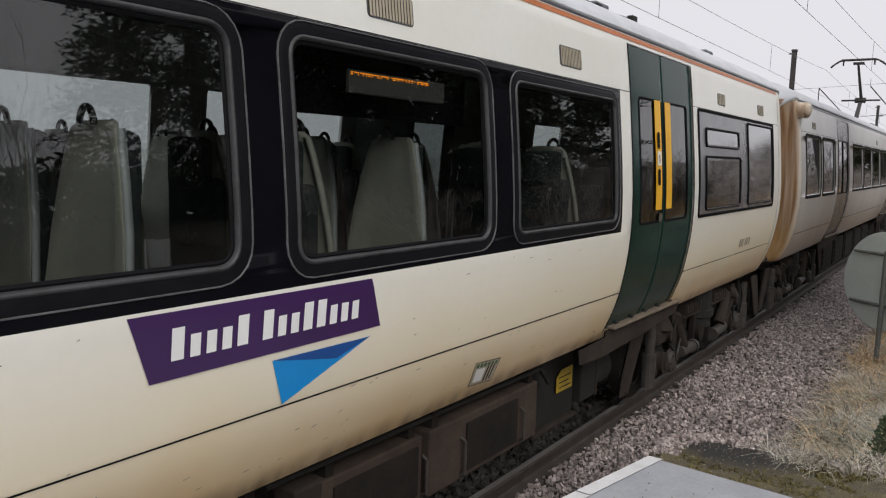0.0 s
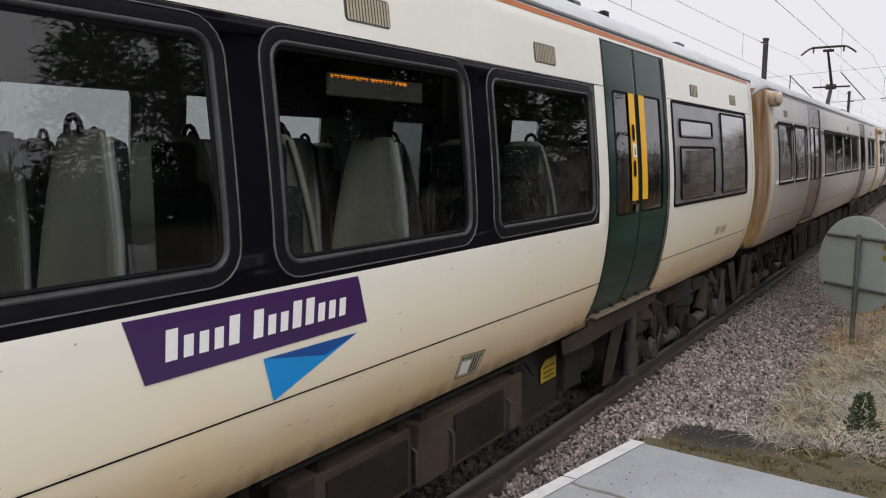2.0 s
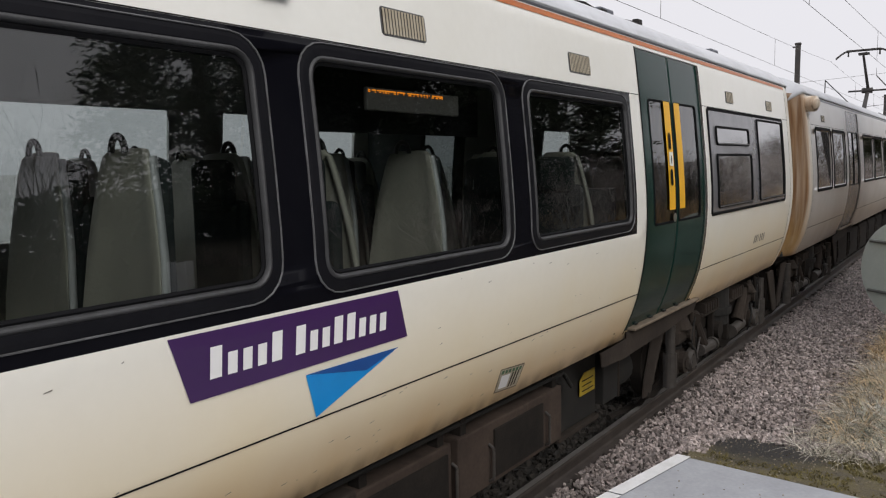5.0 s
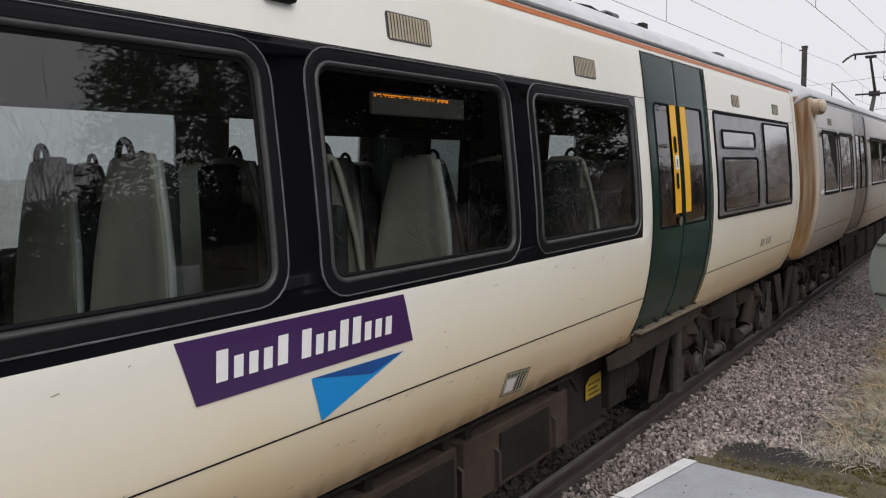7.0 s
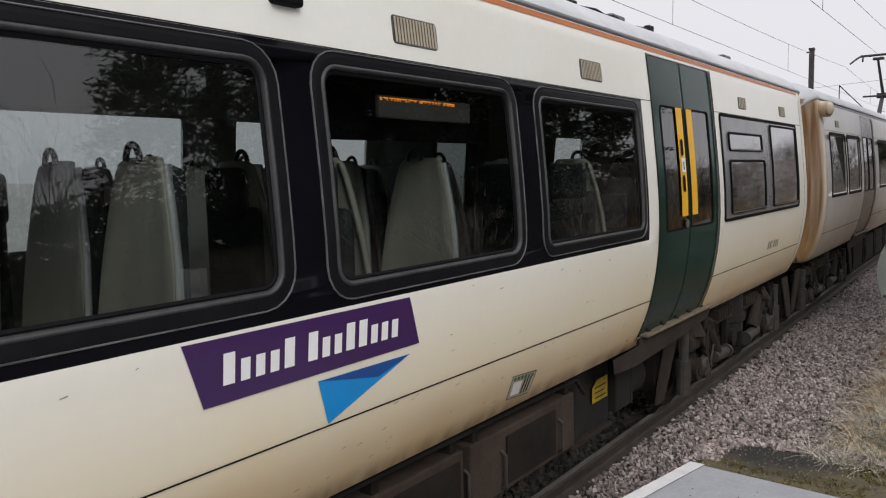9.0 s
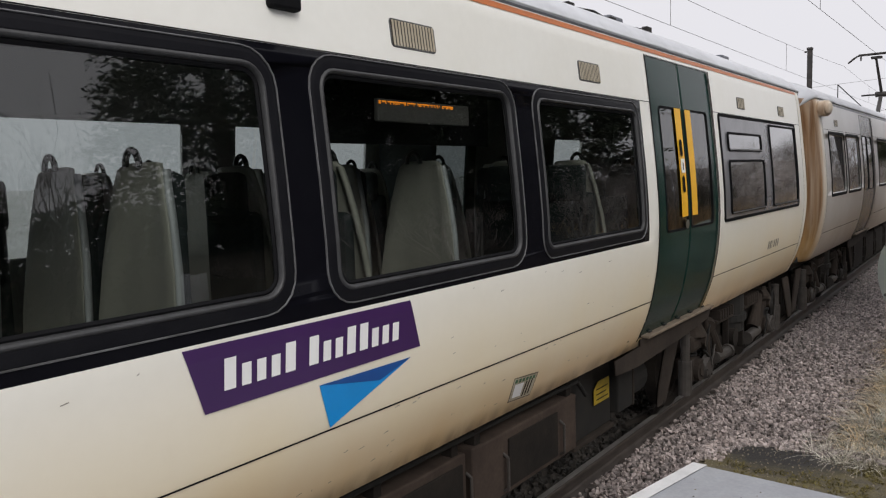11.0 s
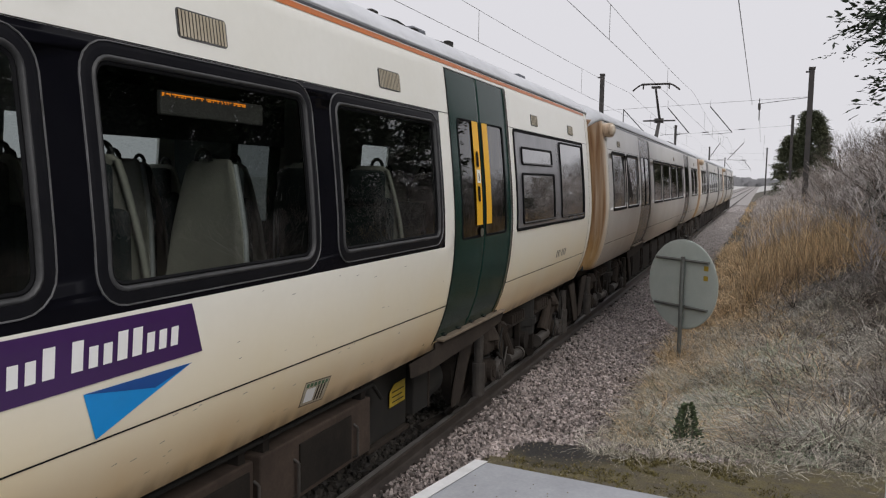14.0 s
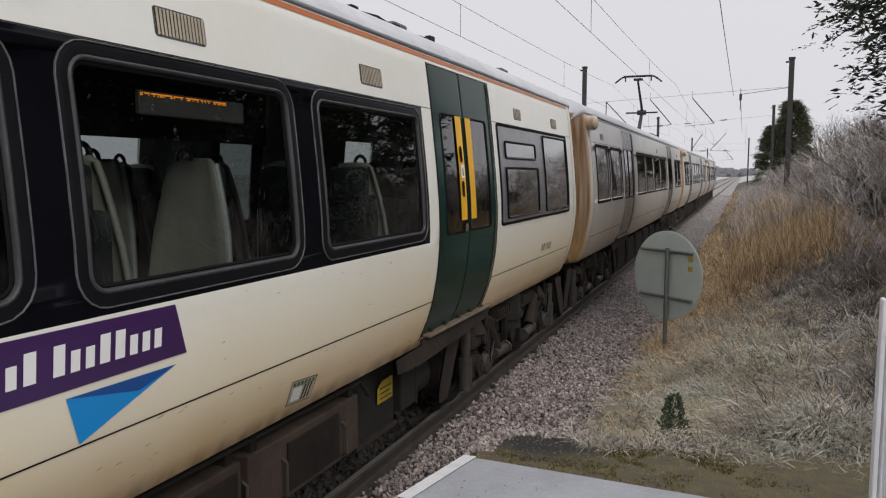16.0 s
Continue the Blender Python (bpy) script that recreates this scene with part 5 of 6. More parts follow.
bmesh.ops.bevel(bm, geom=list(top.edges), offset=0.03, segments=2, affect="EDGES")
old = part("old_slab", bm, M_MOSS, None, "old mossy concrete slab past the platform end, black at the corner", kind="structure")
rng = np.random.default_rng(12)
chips = []
for _ in range(1700):
    x, y = rng.uniform(0.62, 3.2), rng.uniform(3.98, 5.45)
    chips.append((x, y, 0.70 - 0.095 * (y - 3.9) + 0.008))
stones("slab_grit", chips, 0.0055, M_LITTER, "small loose grit and litter on the old slab")
spill = []
for _ in range(700):
    w = rng.random() ** 2 * 0.16
    if rng.random() < 0.45:
        y = rng.uniform(4.75, 5.35)
        x = float(np.interp(y, [3.9, 4.4, 4.9, 5.22, 5.4], [0.72, 0.69, 0.60, 0.63, 0.80])) + w - 0.03
    else:
        x = rng.uniform(0.7, 2.4)
        y = float(np.interp(x, [0.63, 0.80, 1.05, 1.40, 1.8, 2.6], [5.22, 5.40, 5.44, 5.52, 5.50, 5.62])) - w + 0.03
    spill.append((x, y, 0.70 - 0.085 * (y - 3.9) - 0.004))
stones("spilled_ballast", spill, 0.020, M_BALLAST, "ballast stones spilled over the old slab's edge")

rub = []
for _ in range(1500):
    y = rng.uniform(3.95, 5.75)
    u = rng.random()
    if y < 5.4:
        rub.append((0.66 - 0.42 * u, y, 0.60 - 0.78 * u - 0.08 * (y - 4)))
    else:
        x = rng.uniform(0.5, 1.6)
        rub.append((x, 5.45 + 0.3 * u, 0.54 - 0.7 * u))
stones("slab_rubble", rub, 0.030, M_BALLAST, "ballast banked against the old slab")

# white corrugated fence sheet at the platform's end
fn = thing("corrugated_fence", (2.95, 3.5, PH), "narrow white ribbed metal fence panel at the platform end", "fence")
bm = bmesh.new()
rows = []
for i in range(61):
    u = i / 60
    x = 2.800 + 0.15 * u
    y = 3.5 - 0.05 * u + 0.008 * math.sin(u * 34)
    rows.append([bm.verts.new((x, y, z)) for z in (PH, 1.45, 1.985)])
for a, b in zip(rows[:-1], rows[1:]):
    for j in range(2):
        bm.faces.new([a[j], b[j], b[j + 1], a[j + 1]])
ob = part("sheet", bm, M_FENCE, fn, smooth=True)
solid(ob, 0.006)
part("edge_post", box(2.945, 2.970, 3.42, 3.49, PH, 1.995, 0.004), M_FENCE, fn)
part("edge_post", box(2.787, 2.805, 3.46, 3.53, PH, 1.995, 0.004), M_FENCE, fn)

# ---- round sign seen from behind ----
SX, SY = 1.235, 11.45
sg = thing("round_trackside_sign", (SX, SY, -0.1), "round grey-green sign back on a slim steel post", "sign")
TURN_S = radians(-38)


def sp(u, w, z):
    """u across the sign, w behind it, z up."""
    return (SX + u * math.cos(TURN_S) - w * math.sin(TURN_S), SY + u * math.sin(TURN_S) + w * math.cos(TURN_S), z)


zc = 1.005
bm = bmesh.new()
R = 0.655
loops = []
for rad, w in ((0.0, 0.030), (R - 0.02, 0.030), (R, 0.034), (R, 0.046), (R - 0.02, 0.05), (0, 0.05)):
    loops.append([bm.verts.new(sp(rad * math.cos(2 * math.pi * i / 64), w, zc + rad * math.sin(2 * math.pi * i / 64))) for i in range(64)])
for a, b in zip(loops[:-1], loops[1:]):
    for i in range(64):
        try:
            bm.faces.new([a[i], a[(i + 1) % 64], b[(i + 1) % 64], b[i]])
        except ValueError:
            pass
bmesh.ops.remove_doubles(bm, verts=bm.verts, dist=0.0005)
bmesh.ops.recalc_face_normals(bm, faces=bm.faces)
disc = part("disc", bm, M_SIGNBACK, sg, "grey-green painted disc")
for z in (zc + 0.36, zc - 0.32):
    bm = rod(sp(-0.50, 0.012, z), sp(0.50, 0.012, z), 0.022, None, 8)
    part("rail_bar", bm, M_POST, sg)
part("post", rod(sp(0.05, -0.02, -0.35), sp(0.05, -0.02, zc + 0.41), 0.032, None, 14), M_POST, sg)
for k, z in enumerate((zc + 0.27, zc + 0.13)):
    bm = bmesh.new()
    bm.faces.new([bm.verts.new(sp(u, 0.026, zz)) for u, zz in ((0.40, z - 0.03), (0.48, z - 0.03), (0.48, z + 0.04), (0.40, z + 0.04))])
    ob = part("sticker", bm, M_SIGN_Y, sg, "yellowed sticker")
    solid(ob, 0.002)

# ---- plants ----
def blades(name, spots, material, label, length, width, lean=0.6, seed=1, segs=3):
    """Grass as bent, tapering blades, all in one sheet of stuff. spots: (x, y, z, scale)."""
    rng = np.random.default_rng(seed)
    n = len(spots)
    sp_ = np.array(spots)
    ang = sp_[:, 4] + rng.normal(0, 0.35, n)
    ln = length * sp_[:, 3] * rng.uniform(0.5, 1.25, n)
    bend = lean * rng.uniform(0.2, 1.4, n)
    dx, dy = np.cos(ang), np.sin(ang)
    side = rng.uniform(0, 2 * np.pi, n)
    verts = np.zeros((n, 2 * segs + 1, 3))
    for k in range(segs):
        f = k / segs
        out = ln * bend * f ** 1.8
        up = ln * f * (1 - 0.35 * bend * f)
        w = width * (1 - 0.7 * f)
        for s, sg_ in ((0, -1), (1, 1)):
            verts[:, 2 * k + s, 0] = sp_[:, 0] + dx * out + sg_ * w * np.cos(side)
            verts[:, 2 * k + s, 1] = sp_[:, 1] + dy * out + sg_ * w * np.sin(side)
            verts[:, 2 * k + s, 2] = sp_[:, 2] + up
    verts[:, 2 * segs, 0] = sp_[:, 0] + dx * ln * bend
    verts[:, 2 * segs, 1] = sp_[:, 1] + dy * ln * bend
    verts[:, 2 * segs, 2] = sp_[:, 2] + ln * (1 - 0.42 * bend)
    m = 2 * segs + 1
    faces = []
    for i in range(n):
        o = i * m
        for k in range(segs - 1):
            faces.append((o + 2 * k, o + 2 * k + 1, o + 2 * k + 3, o + 2 * k + 2))
        faces.append((o + 2 * segs - 2, o + 2 * segs - 1, o + 2 * segs))
    return tagged(raw(name, verts.reshape(-1, 3).tolist(), faces, material, None, label, "stuff"), category="grass")


def grass_spots(n, x0, x1, y0, y1, seed, keep, near_bias=1.0, tuft=14):
    """Blade roots in tufts: x, y, z, scale and the way in which the blade falls."""
    rng = np.random.default_rng(seed)
    out = []
    while len(out) < n:
        x = rng.uniform(x0, x1)
        y = y0 + (y1 - y0) * rng.uniform(0, 1) ** near_bias
        k = keep(x, y)
        if k <= 0 or rng.uniform() > k:
            continue
        big = rng.uniform(0.5, 1.5)
        lay = rng.uniform(0, 2 * np.pi)
        for _ in range(tuft):
            a = lay + rng.normal(0, 1.2)
            r = 0.05 * big * rng.uniform(0, 1)
            px, py = x + r * math.cos(a), y + r * math.sin(a)
            out.append((px, py, ground_height(px, py) - 0.015, big * rng.uniform(0.6, 1.3), a))
    return out


def edge_x(y):
    return 1.0 + 0.22 * noise.noise(Vector((y * 0.9, 3, 0))) + 0.05


def clump(x, y, s, o):
    return 0.5 + 0.5 * noise.noise(Vector((x * s, y * s, o)))


NEAR_Y = 5.45


def off_slab(x, y):
    return not (y < 5.52 and x > 0.5)


blades("frosted_grass", grass_spots(56000, 0.9, 3.6, NEAR_Y, 13, 21, lambda x, y: 0 if x < edge_x(y) or not off_slab(x, y) else max(0.03, 2.2 * clump(x, y, 1.9, 1) - 0.62) * max(0.25, 1.25 - 0.12 * (y - 5.6)) * max(0.15, 1.2 - 0.45 * max(0, x - 1.8)), 1.3), M_FROST, "frosted pale grass clumps", 0.19, 0.0052, 1.8, 2, 4)
blades("straw_grass", grass_spots(56000, 0.85, 4.2, 6.4, 34, 22, lambda x, y: 0 if x < edge_x(y) else max(0, 1.2 - abs(x - 1.5) * 0.7) * (0.15 + clump(x, y, 0.8, 2)), 1.5), M_STRAW, "dry straw-coloured grass", 0.20, 0.0052, 1.6, 3)
blades("green_grass", grass_spots(26000, 1.25, 2.9, NEAR_Y + 0.1, 10, 23, lambda x, y: (clump(x, y, 0.9, 5) - 0.15) * 1.8 * max(0.1, 1.2 - 0.9 * abs(x - 1.85)), 1.6), M_GREENGRASS, "frosted green grass", 0.15, 0.0048, 1.7, 4, 3)
blades("far_grass", grass_spots(40000, 1.05, 6.0, 14, 110, 24, lambda x, y: (0.2 + clump(x, y, 0.5, 3)) * (1 if x > 2.0 else 0.6), 1.5), M_STRAW, "dry reeds along the bank", 0.30, 0.010, 1.0, 5, 2)
blades("tall_reeds", grass_spots(9000, 2.0, 4.2, 15, 40, 26, lambda x, y: 0.1 + clump(x, y, 0.4, 7), 1.5, 6), M_STRAW, "tall dry reeds along the bank", 0.62, 0.007, 0.35, 15)
blades("frosted_reeds", grass_spots(20000, 1.9, 5.2, 24, 100, 27, lambda x, y: 0.15 + clump(x, y, 0.35, 8), 1.4, 8), M_HOAR, "hoar-frosted reeds and stems along the bank", 0.60, 0.011, 0.6, 16)
blades("bank_frost", grass_spots(46000, 2.2, 7.0, 5.9, 40, 25, lambda x, y: max(0.02, 2.0 * clump(x, y, 1.1, 9) - 0.55), 1.6), M_BRAMBLE, "frosted brown bramble and dead stems", 0.28, 0.0060, 1.7, 6, 3)


def slab_tufts(n, seed):
    """Roots of short moss tufts in patches on the old slab."""
    rng_ = np.random.default_rng(seed)
    out = []
    while len(out) < n:
        x, y = rng_.uniform(0.75, 3.6), rng_.uniform(3.98, 5.45)
        if clump(x, y, 3.5, 11) + 0.25 * clump(x, y, 11, 12) < 0.62 or (x - 0.98) ** 2 + (y - 5.18) ** 2 < 0.16:
            continue
        for _ in range(8):
            out.append((x + rng_.normal(0, 0.010), y + rng_.normal(0, 0.010), 0.70 - 0.092 * (y - 3.9) - 0.002, rng_.uniform(0.6, 1.3), rng_.uniform(0, 6.28)))
    return out


tagged(blades("slab_moss", slab_tufts(14000, 41), M_MOSSTUFT, "olive moss tufts on the old slab", 0.026, 0.0050, 0.9, 42, 2), category="moss")
fringe = grass_spots(2600, 1.15, 3.9, 5.22, 5.75, 43, lambda x, y: clump(x, y, 2.2, 13) * 1.2, 1.0)
blades("slab_fringe", [(x, y, 0.56, s_ * 0.8, a_) for x, y, z, s_, a_ in fringe], M_FROST, "frosted grass hanging over the old slab's edge", 0.13, 0.0032, 1.8, 44, 4)


def twiggy(name, at, height, spread, material, label, n=5, depth=4, seed=1, r0=0.03, category="shrub", trunk_mat=None):
    """A bare shrub: forking tapered stems."""
    rng = random.Random(seed)
    verts, faces = [], []

    def stick(a, b, ra, rb):
        d = (b - a)
        if d.length < 1e-4:
            return
        u = d.orthogonal().normalized()
        v = d.normalized().cross(u)
        o = len(verts)
        for p, r in ((a, ra), (b, rb)):
            for k in range(3):
                an = 2.094 * k
                verts.append(tuple(p + (u * math.cos(an) + v * math.sin(an)) * r))
        for k in range(3):
            faces.append((o + k, o + (k + 1) % 3, o + 3 + (k + 1) % 3, o + 3 + k))

    def grow(p, d, l, r, k):
        q = p + d * l
        stick(p, q, r, r * 0.68)
        if k == 0:
            return
        for _ in range(rng.choice((2, 2, 3))):
            nd = (d + Vector((rng.uniform(-1, 1), rng.uniform(-1, 1), rng.uniform(-0.25, 0.6))) * 0.62).normalized()
            grow(p + d * l * rng.uniform(0.55, 1.0), nd, l * rng.uniform(0.6, 0.85), r * 0.62, k - 1)
    for _ in range(n):
        d = Vector((rng.uniform(-spread, spread), rng.uniform(-spread, spread), 1)).normalized()
        grow(Vector((rng.uniform(-0.25, 0.25) * spread, rng.uniform(-0.25, 0.25) * spread, -0.1)), d, height * 0.36, r0, depth)
    ob = raw(name, verts, faces, material, None, label, at=at)
    return tagged(ob, category=category, group="bare shrubs on the bank")


rng = random.Random(12)
sh0 = [twiggy("bare_shrub", (0, 0, -50), 2.0, 0.7, M_HOAR if k < 2 else M_BRAMBLE, "tangled bare shrub furred with frost", 6, 5, 30 + k, 0.020) for k in range(3)]
k = 0
for y in (9, 10.5, 12, 13.5, 15, 17, 19, 21, 24, 27, 30, 34, 38, 43, 48, 54, 60, 68, 76):
    for x in (4.3, 5.0, 5.8, 6.9, 8.4):
        xx, yy = x + rng.uniform(-0.4, 0.4), y + rng.uniform(-0.7, 0.7)
        s = rng.uniform(0.45, 0.75) * (1 + 0.22 * (x - 4.3)) * (0.8 + min(y, 20) / 60) * (0.85 if x < 4.6 else 1.15)
        m = pose(xx, yy, ground_height(xx, yy) - 0.05, rng.uniform(-8, 8), rng.uniform(-8, 8), rng.uniform(0, 360)) @ Matrix.Diagonal((s * 1.25, s * 1.25, s, 1))
        if k < 3:
            sh0[k].matrix_basis = m
        else:
            c_ = sh0[k % 3].copy()
            scene.collection.objects.link(c_)
            c_.matrix_basis = m
        k += 1


def conifer(name, at, height, radius, limbs, label, seed, base=0.08, spray=0.5, leaf_mat=None, sprays=16, leaflets=9, fill=14):
    """A cypress-like tree: tapered trunk, drooping limbs, and feathery sprays of narrow leaflets along each limb."""
    rng = np.random.default_rng(seed)
    t = thing(name, at, label, "tree", "conifers")
    o = Vector(at)
    part("trunk", rod(o + Vector((0, 0, -0.2)), o + Vector((0, 0, height * 0.93)), height * 0.028, None, 10, 0.02), M_BARK, t)
    f = base + (1 - base) * rng.random(limbs) ** 0.9
    a = rng.uniform(0, 2 * np.pi, limbs)
    g = (f - base) / (1 - base)
    env = np.minimum(1.0, 0.55 + 1.7 * g) * np.maximum(0.0, 1 - g) ** 0.55 * 1.1
    lump = np.array([0.86 + 0.34 * noise.noise(Vector((math.cos(p) * 2 + seed, math.sin(p) * 2, q * height * 0.7))) for p, q in zip(a, f)])
    ln = radius * env * lump * rng.uniform(0.88, 1.0, limbs) + 0.1
    bm = bmesh.new()
    for k in range(0, limbs, max(1, limbs // 60)):
        rod(o + Vector((0, 0, height * f[k])), o + Vector((ln[k] * 0.7 * math.cos(a[k]), ln[k] * 0.7 * math.sin(a[k]), height * f[k] + 0.05 * ln[k])), 0.035, bm, 5, 0.01)
    part("limbs", bm, M_BARK, t)

    def unit(v):
        return v / np.maximum(1e-6, np.linalg.norm(v, axis=-1, keepdims=True))
    n = limbs * sprays
    k = np.repeat(np.arange(limbs), sprays)
    u = 0.50 + 0.50 * rng.random(n) ** 0.9
    p = np.stack([u * ln[k] * np.cos(a[k]), u * ln[k] * np.sin(a[k]), height * f[k] + ln[k] * (0.22 * u - 0.30 * u * u)], 1) + rng.normal(0, 0.22 * spray, (n, 3))
    yaw = a[k] + rng.choice((-1, 1), n) * rng.uniform(0.05, 1.15, n)
    sd = unit(np.stack([np.cos(yaw), np.sin(yaw), rng.uniform(-0.40, 0.30, n)], 1))
    sl = spray * rng.uniform(0.55, 1.25, n)
    side = unit(np.cross(sd, np.array([0, 0, 1.0]) + rng.normal(0, 0.35, (n, 3))))
    quads = []
    for j in range(leaflets):
        v = (j + 0.6) / leaflets
        q = p + sd * (sl * v)[:, None] - np.array([0, 0, 1.0]) * (0.16 * sl * v * v)[:, None]
        ld = unit(sd * 0.85 + side * ((0.75 if j % 2 else -0.75) * (1.15 - v)) + rng.normal(0, 0.12, (n, 3)))
        ll = sl * (0.42 - 0.20 * v) * rng.uniform(0.8, 1.2, n)
        w = unit(np.cross(ld, rng.normal(0, 1, (n, 3)) + np.array([0, 0, 1.2]))) * (ll * 0.17)[:, None]
        quads.append(np.stack([q, q + ld * (ll * 0.45)[:, None] + w, q + ld * ll[:, None], q + ld * (ll * 0.45)[:, None] - w], 1))
    # dense inner foliage round the trunk
    m = limbs * fill
    k = rng.integers(0, limbs, m)
    u = 0.35 + 0.63 * rng.random(m)
    q = np.stack([u * ln[k] * np.cos(a[k]), u * ln[k] * np.sin(a[k]), height * f[k]], 1) + rng.normal(0, 0.12, (m, 3))
    d1, d2 = unit(np.stack([np.cos(a[k]), np.sin(a[k]), np.full(m, -0.15)], 1) + rng.normal(0, 0.5, (m, 3))), unit(rng.normal(0, 1, (m, 3)))
    r_ = spray * rng.uniform(0.16, 0.34, m)[:, None]
    quads.append(np.stack([q, q + d1 * r_ + d2 * r_ * 0.4, q + d1 * r_ * 2, q + d1 * r_ - d2 * r_ * 0.4], 1))
    verts = np.concatenate(quads).reshape(-1, 3)
    faces = np.arange(len(verts)).reshape(-1, 4)
    raw("crown", verts.tolist(), faces.tolist(), leaf_mat or M_CONIFER, t)
    return t


# Olive leaf of the distant conifers, lightened to stand in for mist.
M_CONIFER_FAR = mat("mist_lightened_olive_leaf", (0.050, 0.062, 0.032), 0.8, second=(0.095, 0.10, 0.052), scale=0.8, detail=0.25, spread=0.4, by_island=True)
conifer("conifer_tree", (6.9, 90.0, 1.0), 9.2, 2.6, 420, "dark green broad conifer behind the masts", 3, 0.0, 0.75, M_CONIFER_FAR, 14, 7)
conifer("conifer_tree", (5.0, 89.0, 0.8), 6.6, 1.9, 280, "dark green conifer behind the masts", 4, 0.0, 0.6, M_CONIFER_FAR, 14, 7)
conifer("conifer_tree", (7.50, 12.6, 1.5), 12.5, 4.95, 1600, "tall dark conifer overhanging the bank", 5, 0.03, 0.27, None, 18, 6, 110)
conifer("conifer_tree", (10.2, 9.7, 0.9), 11.0, 3.3, 700, "dark conifer behind the hedge", 11, 0.02, 0.36, None, 12, 6, 40)
conifer("conifer_tree", (8.7, 21.8, 1.5), 10.5, 3.3, 420, "dark conifer beside the bank", 9, 0.05, 0.6, None, 14, 7)
conifer("conifer_tree", (13.5, 19.5, 1.5), 11.0, 4.0, 300, "tall dark conifer further back", 7, 0.03, 0.8, None, 8, 6)

# hedge behind the platform
hv, hf = [], []
rng = random.Random(77)
for k in range(60000):
    y = rng.uniform(-14, 16)
    h = 2.9 + 0.6 * noise.noise(Vector((y * 0.6, 1, 0))) + 0.25 * noise.noise(Vector((y * 2.1, 2, 0)))
    x, z = 9.2 + rng.uniform(-0.9, 0.9), 0.15 + (h + 0.45) * rng.random() ** 0.6
    d = Vector((rng.uniform(-1, 1), rng.uniform(-1, 1), rng.uniform(-0.4, 1))).normalized()
    u = d.orthogonal().normalized()
    q = rng.uniform(0.05, 0.12)
    i = len(hv)
    p = Vector((x, y, z))
    for w in (p, p + d * q + u * q * 0.5, p + d * q * 2, p + d * q - u * q * 0.5):
        hv.append(tuple(w))
    hf.append((i, i + 1, i + 2, i + 3))
tagged(raw("hedge", hv, hf, M_CONIFER, None, "dark clipped hedge behind the platform", "stuff"), category="hedge")
for k, (x, y, h) in enumerate(((8.8, 4.7, 5.6), (9.3, 5.5, 4.6), (8.0, 2.4, 4.2), (9.8, 0.2, 3.6))):
    twiggy("bare_sapling", (x, y, 0.2), h, 0.35, M_TWIG, "thin bare sapling by the platform", 4, 6, 60 + k, 0.03, "sapling")

for k, (x, y, h) in enumerate(((8.6, 66.0, 4.6), (10.0, 70.0, 5.4), (9.5, 44.0, 3.8), (11.4, 72.0, 5.6), (8.2, 52.0, 3.6), (12.4, 66.0, 5.2), (9.2, 76.0, 5.2), (10.8, 60.0, 4.6))):
    tagged(twiggy("bare_tree", (x, y, ground_height(x, y)), h, 0.45, M_TWIG, "leafless small tree above the bank", 5, 6, 80 + k, 0.05, "tree"), group="bare trees")

# small evergreen bush in the grass
bt = thing("small_bush", (1.80, 6.25, ground_height(1.8, 6.25)), "small dark green evergreen bush with frosted tips", "bush")
rng = random.Random(2)
verts, faces = [], []
zb = 0.0
for k in range(1500):
    f = rng.random() ** 1.3
    a, r_ = rng.uniform(0, 6.28), 0.17 * math.sqrt(rng.random()) * (1.05 - 0.85 * f) * (0.65 + 0.5 * abs(math.sin(3 * f * 6.28)))
    p = Vector((r_ * math.cos(a), r_ * math.sin(a), 0.03 + 0.56 * f))
    d = Vector((math.cos(a), math.sin(a), rng.uniform(-0.2, 1.2))).normalized()
    u = d.orthogonal().normalized()
    s = rng.uniform(0.010, 0.022)
    i = len(verts)
    for q in (p, p + d * s + u * s * 0.45, p + d * s * 2.1, p + d * s - u * s * 0.45):
        verts.append(tuple(q))
    faces.append((i, i + 1, i + 2, i + 3))
raw("leaves", verts, faces, M_BUSH, bt)
bm = bmesh.new()
for k in range(6):
    a = k * 1.05
    o = bt.location
    rod(o + Vector((0, 0, -0.05)), o + Vector((0.10 * math.cos(a), 0.10 * math.sin(a), 0.42)), 0.007, bm, 5, 0.003)
part("stems", bm, M_TWIG, bt)

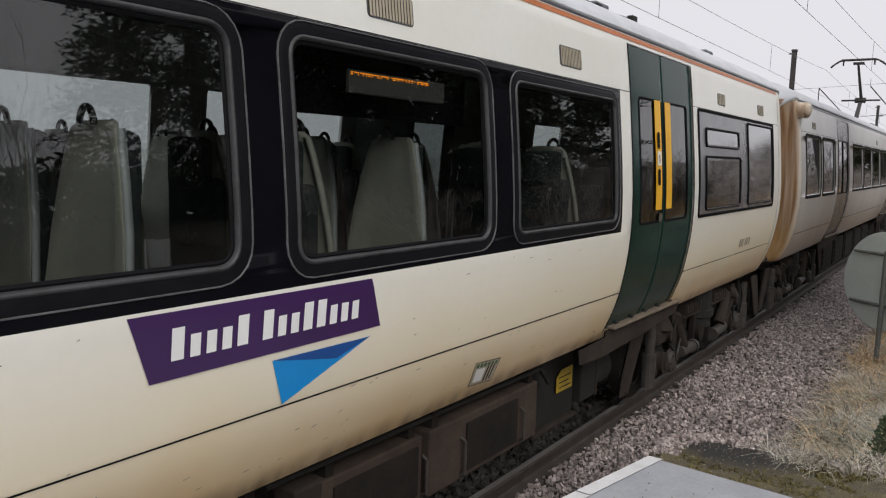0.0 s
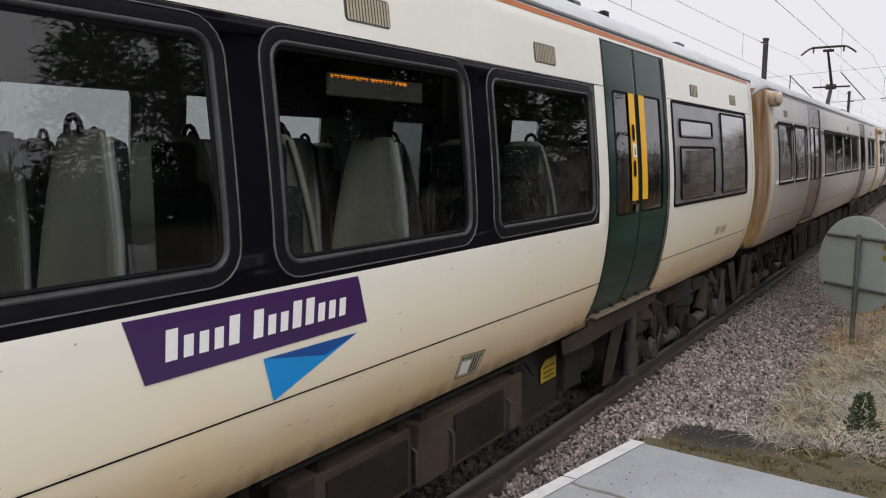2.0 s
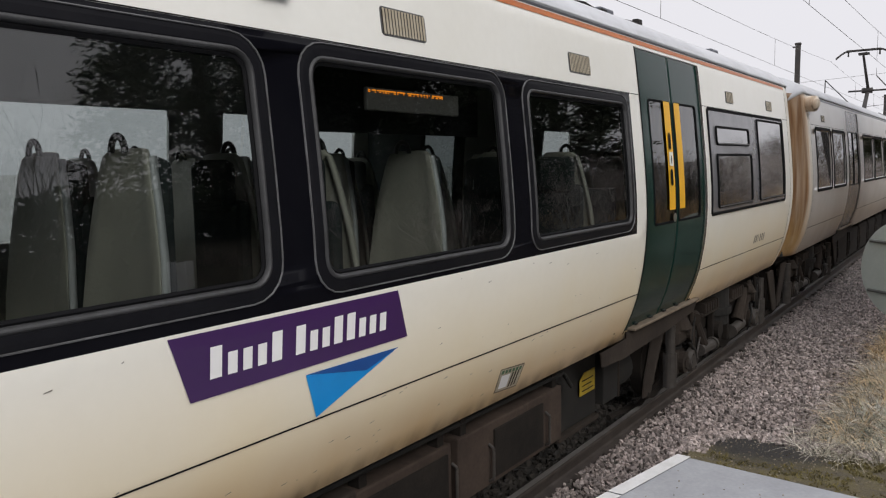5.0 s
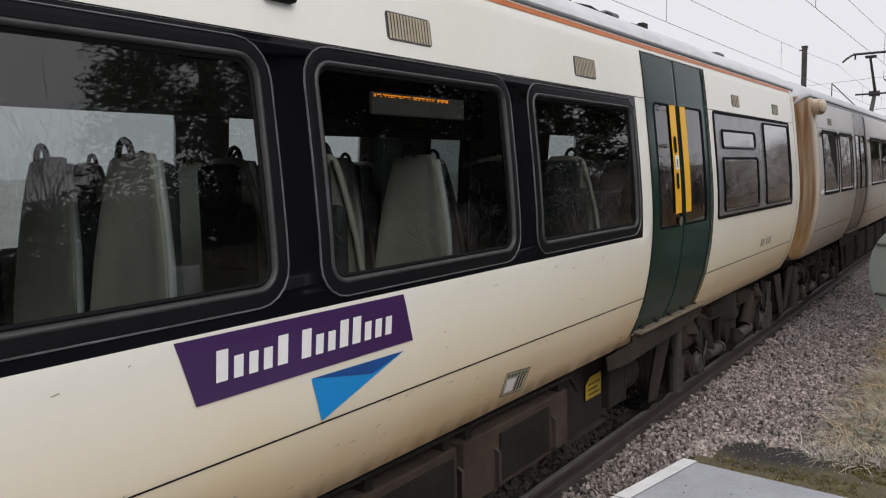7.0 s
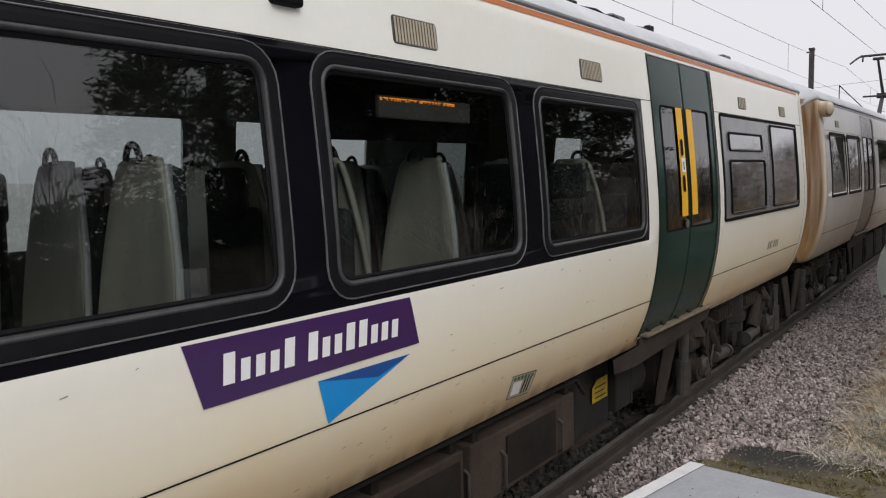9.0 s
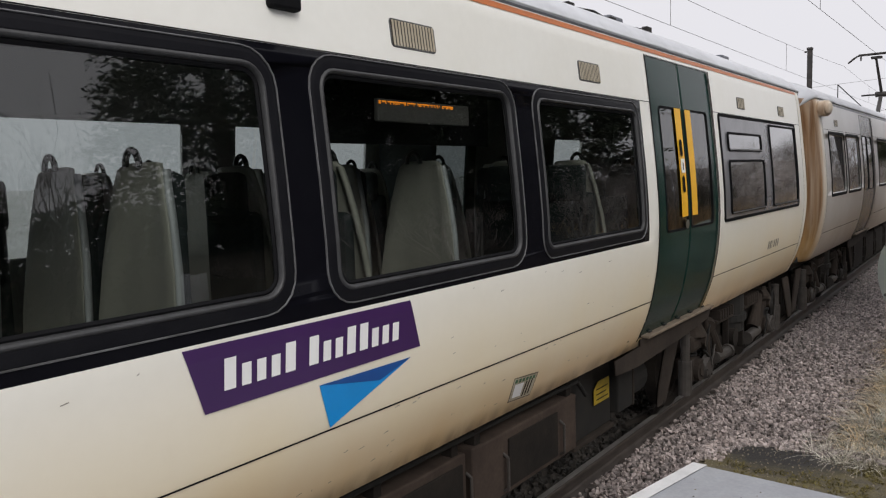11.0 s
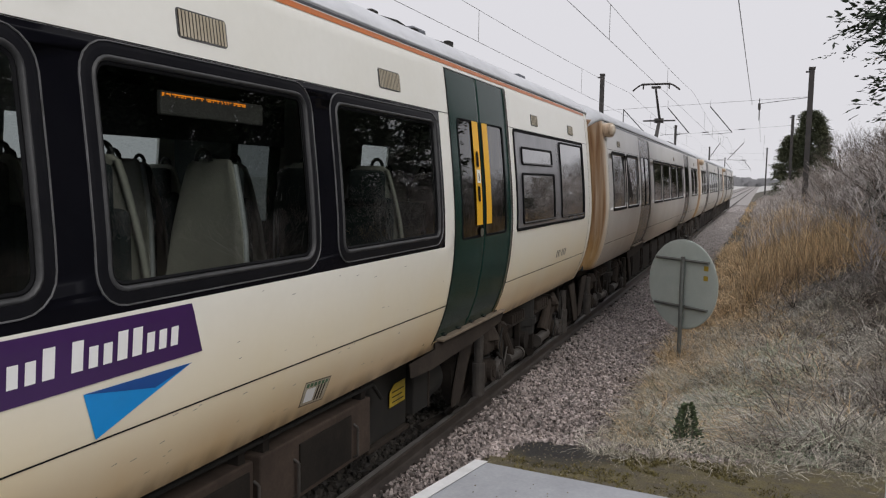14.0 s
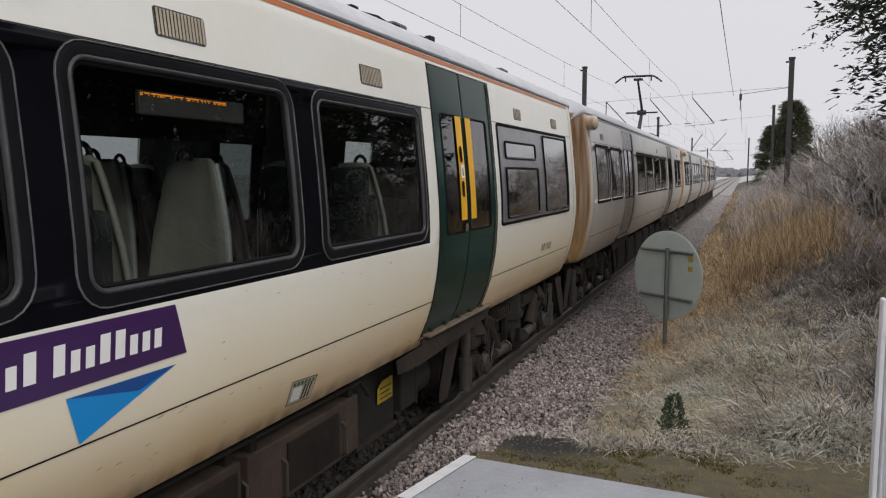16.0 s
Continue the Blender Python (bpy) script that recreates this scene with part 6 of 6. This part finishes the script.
def mound(at, r, h, n, seed, name, label, leaf=0.05, material=None):
    """A leafy evergreen mound of many small leaves on short stems."""
    rng = random.Random(seed)
    t = thing(name, at, label, "bush", "evergreen mounds")
    v_, f_ = [], []
    for k in range(n):
        a, u = rng.uniform(0, 6.283), rng.random() ** 0.5
        e_ = math.sqrt(max(0.0, 1 - u * u))
        lump = 0.8 + 0.35 * noise.noise(Vector((math.cos(a) * u * 2.5 + seed, math.sin(a) * u * 2.5, e_)))
        k_ = rng.uniform(0.7, 1.05) * lump
        p = Vector((r * u * math.cos(a) * k_, r * u * math.sin(a) * k_, h * e_ * k_))
        d = Vector((rng.uniform(-1, 1), rng.uniform(-1, 1), rng.uniform(-0.2, 1))).normalized()
        w = d.orthogonal().normalized()
        q = leaf * rng.uniform(0.6, 1.4)
        i = len(v_)
        for c in (p, p + d * q + w * q * 0.5, p + d * q * 2, p + d * q - w * q * 0.5):
            v_.append(tuple(c))
        f_.append((i, i + 1, i + 2, i + 3))
    raw("leaves", v_, f_, material or M_CONIFER, t)
    bm = bmesh.new()
    for k in range(7):
        a = k * 0.9
        o = Vector(at)
        rod(o + Vector((0, 0, -0.1)), o + Vector((0.5 * r * math.cos(a), 0.5 * r * math.sin(a), h * 0.7)), 0.02, bm, 5, 0.006)
    part("stems", bm, M_TWIG, t)


for k, (x, y, r, h) in enumerate(((5.35, 21.0, 1.0, 1.25), (5.9, 25.5, 1.3, 1.5), (5.0, 17.2, 0.8, 0.8))):
    mound((x, y, ground_height(x, y) - 0.05), r, h, 3600, 40 + k, "evergreen_bramble", "dark evergreen bramble mound on the bank")

# far woods along the horizon, with the mist put into their pale grey
def far_wood(name, x0, x1, y, h, seed):
    rng = random.Random(seed)
    verts, faces = [], []
    for k in range(420):
        x, yy = rng.uniform(x0, x1), y + rng.uniform(-12, 12)
        hh = h * (0.55 + 0.45 * noise.noise(Vector((x * 0.03, seed, 0)))) * rng.uniform(0.5, 1.0)
        for j in range(5):
            px, pz = x + rng.uniform(-2.5, 2.5), hh * rng.random()
            s = rng.uniform(1.0, 2.2)
            i = len(verts)
            verts.extend([(px - s, yy, pz - 1), (px + s * 0.3, yy + 1, pz - 1.2), (px + s, yy, pz + s), (px - s * 0.6, yy - 1, pz + s * 1.1)])
            faces.append((i, i + 1, i + 2, i + 3))
    return tagged(raw(name, verts, faces, M_HAZE, None, "line of far trees, greyed in colour to suggest mist", "stuff"), category="woods")


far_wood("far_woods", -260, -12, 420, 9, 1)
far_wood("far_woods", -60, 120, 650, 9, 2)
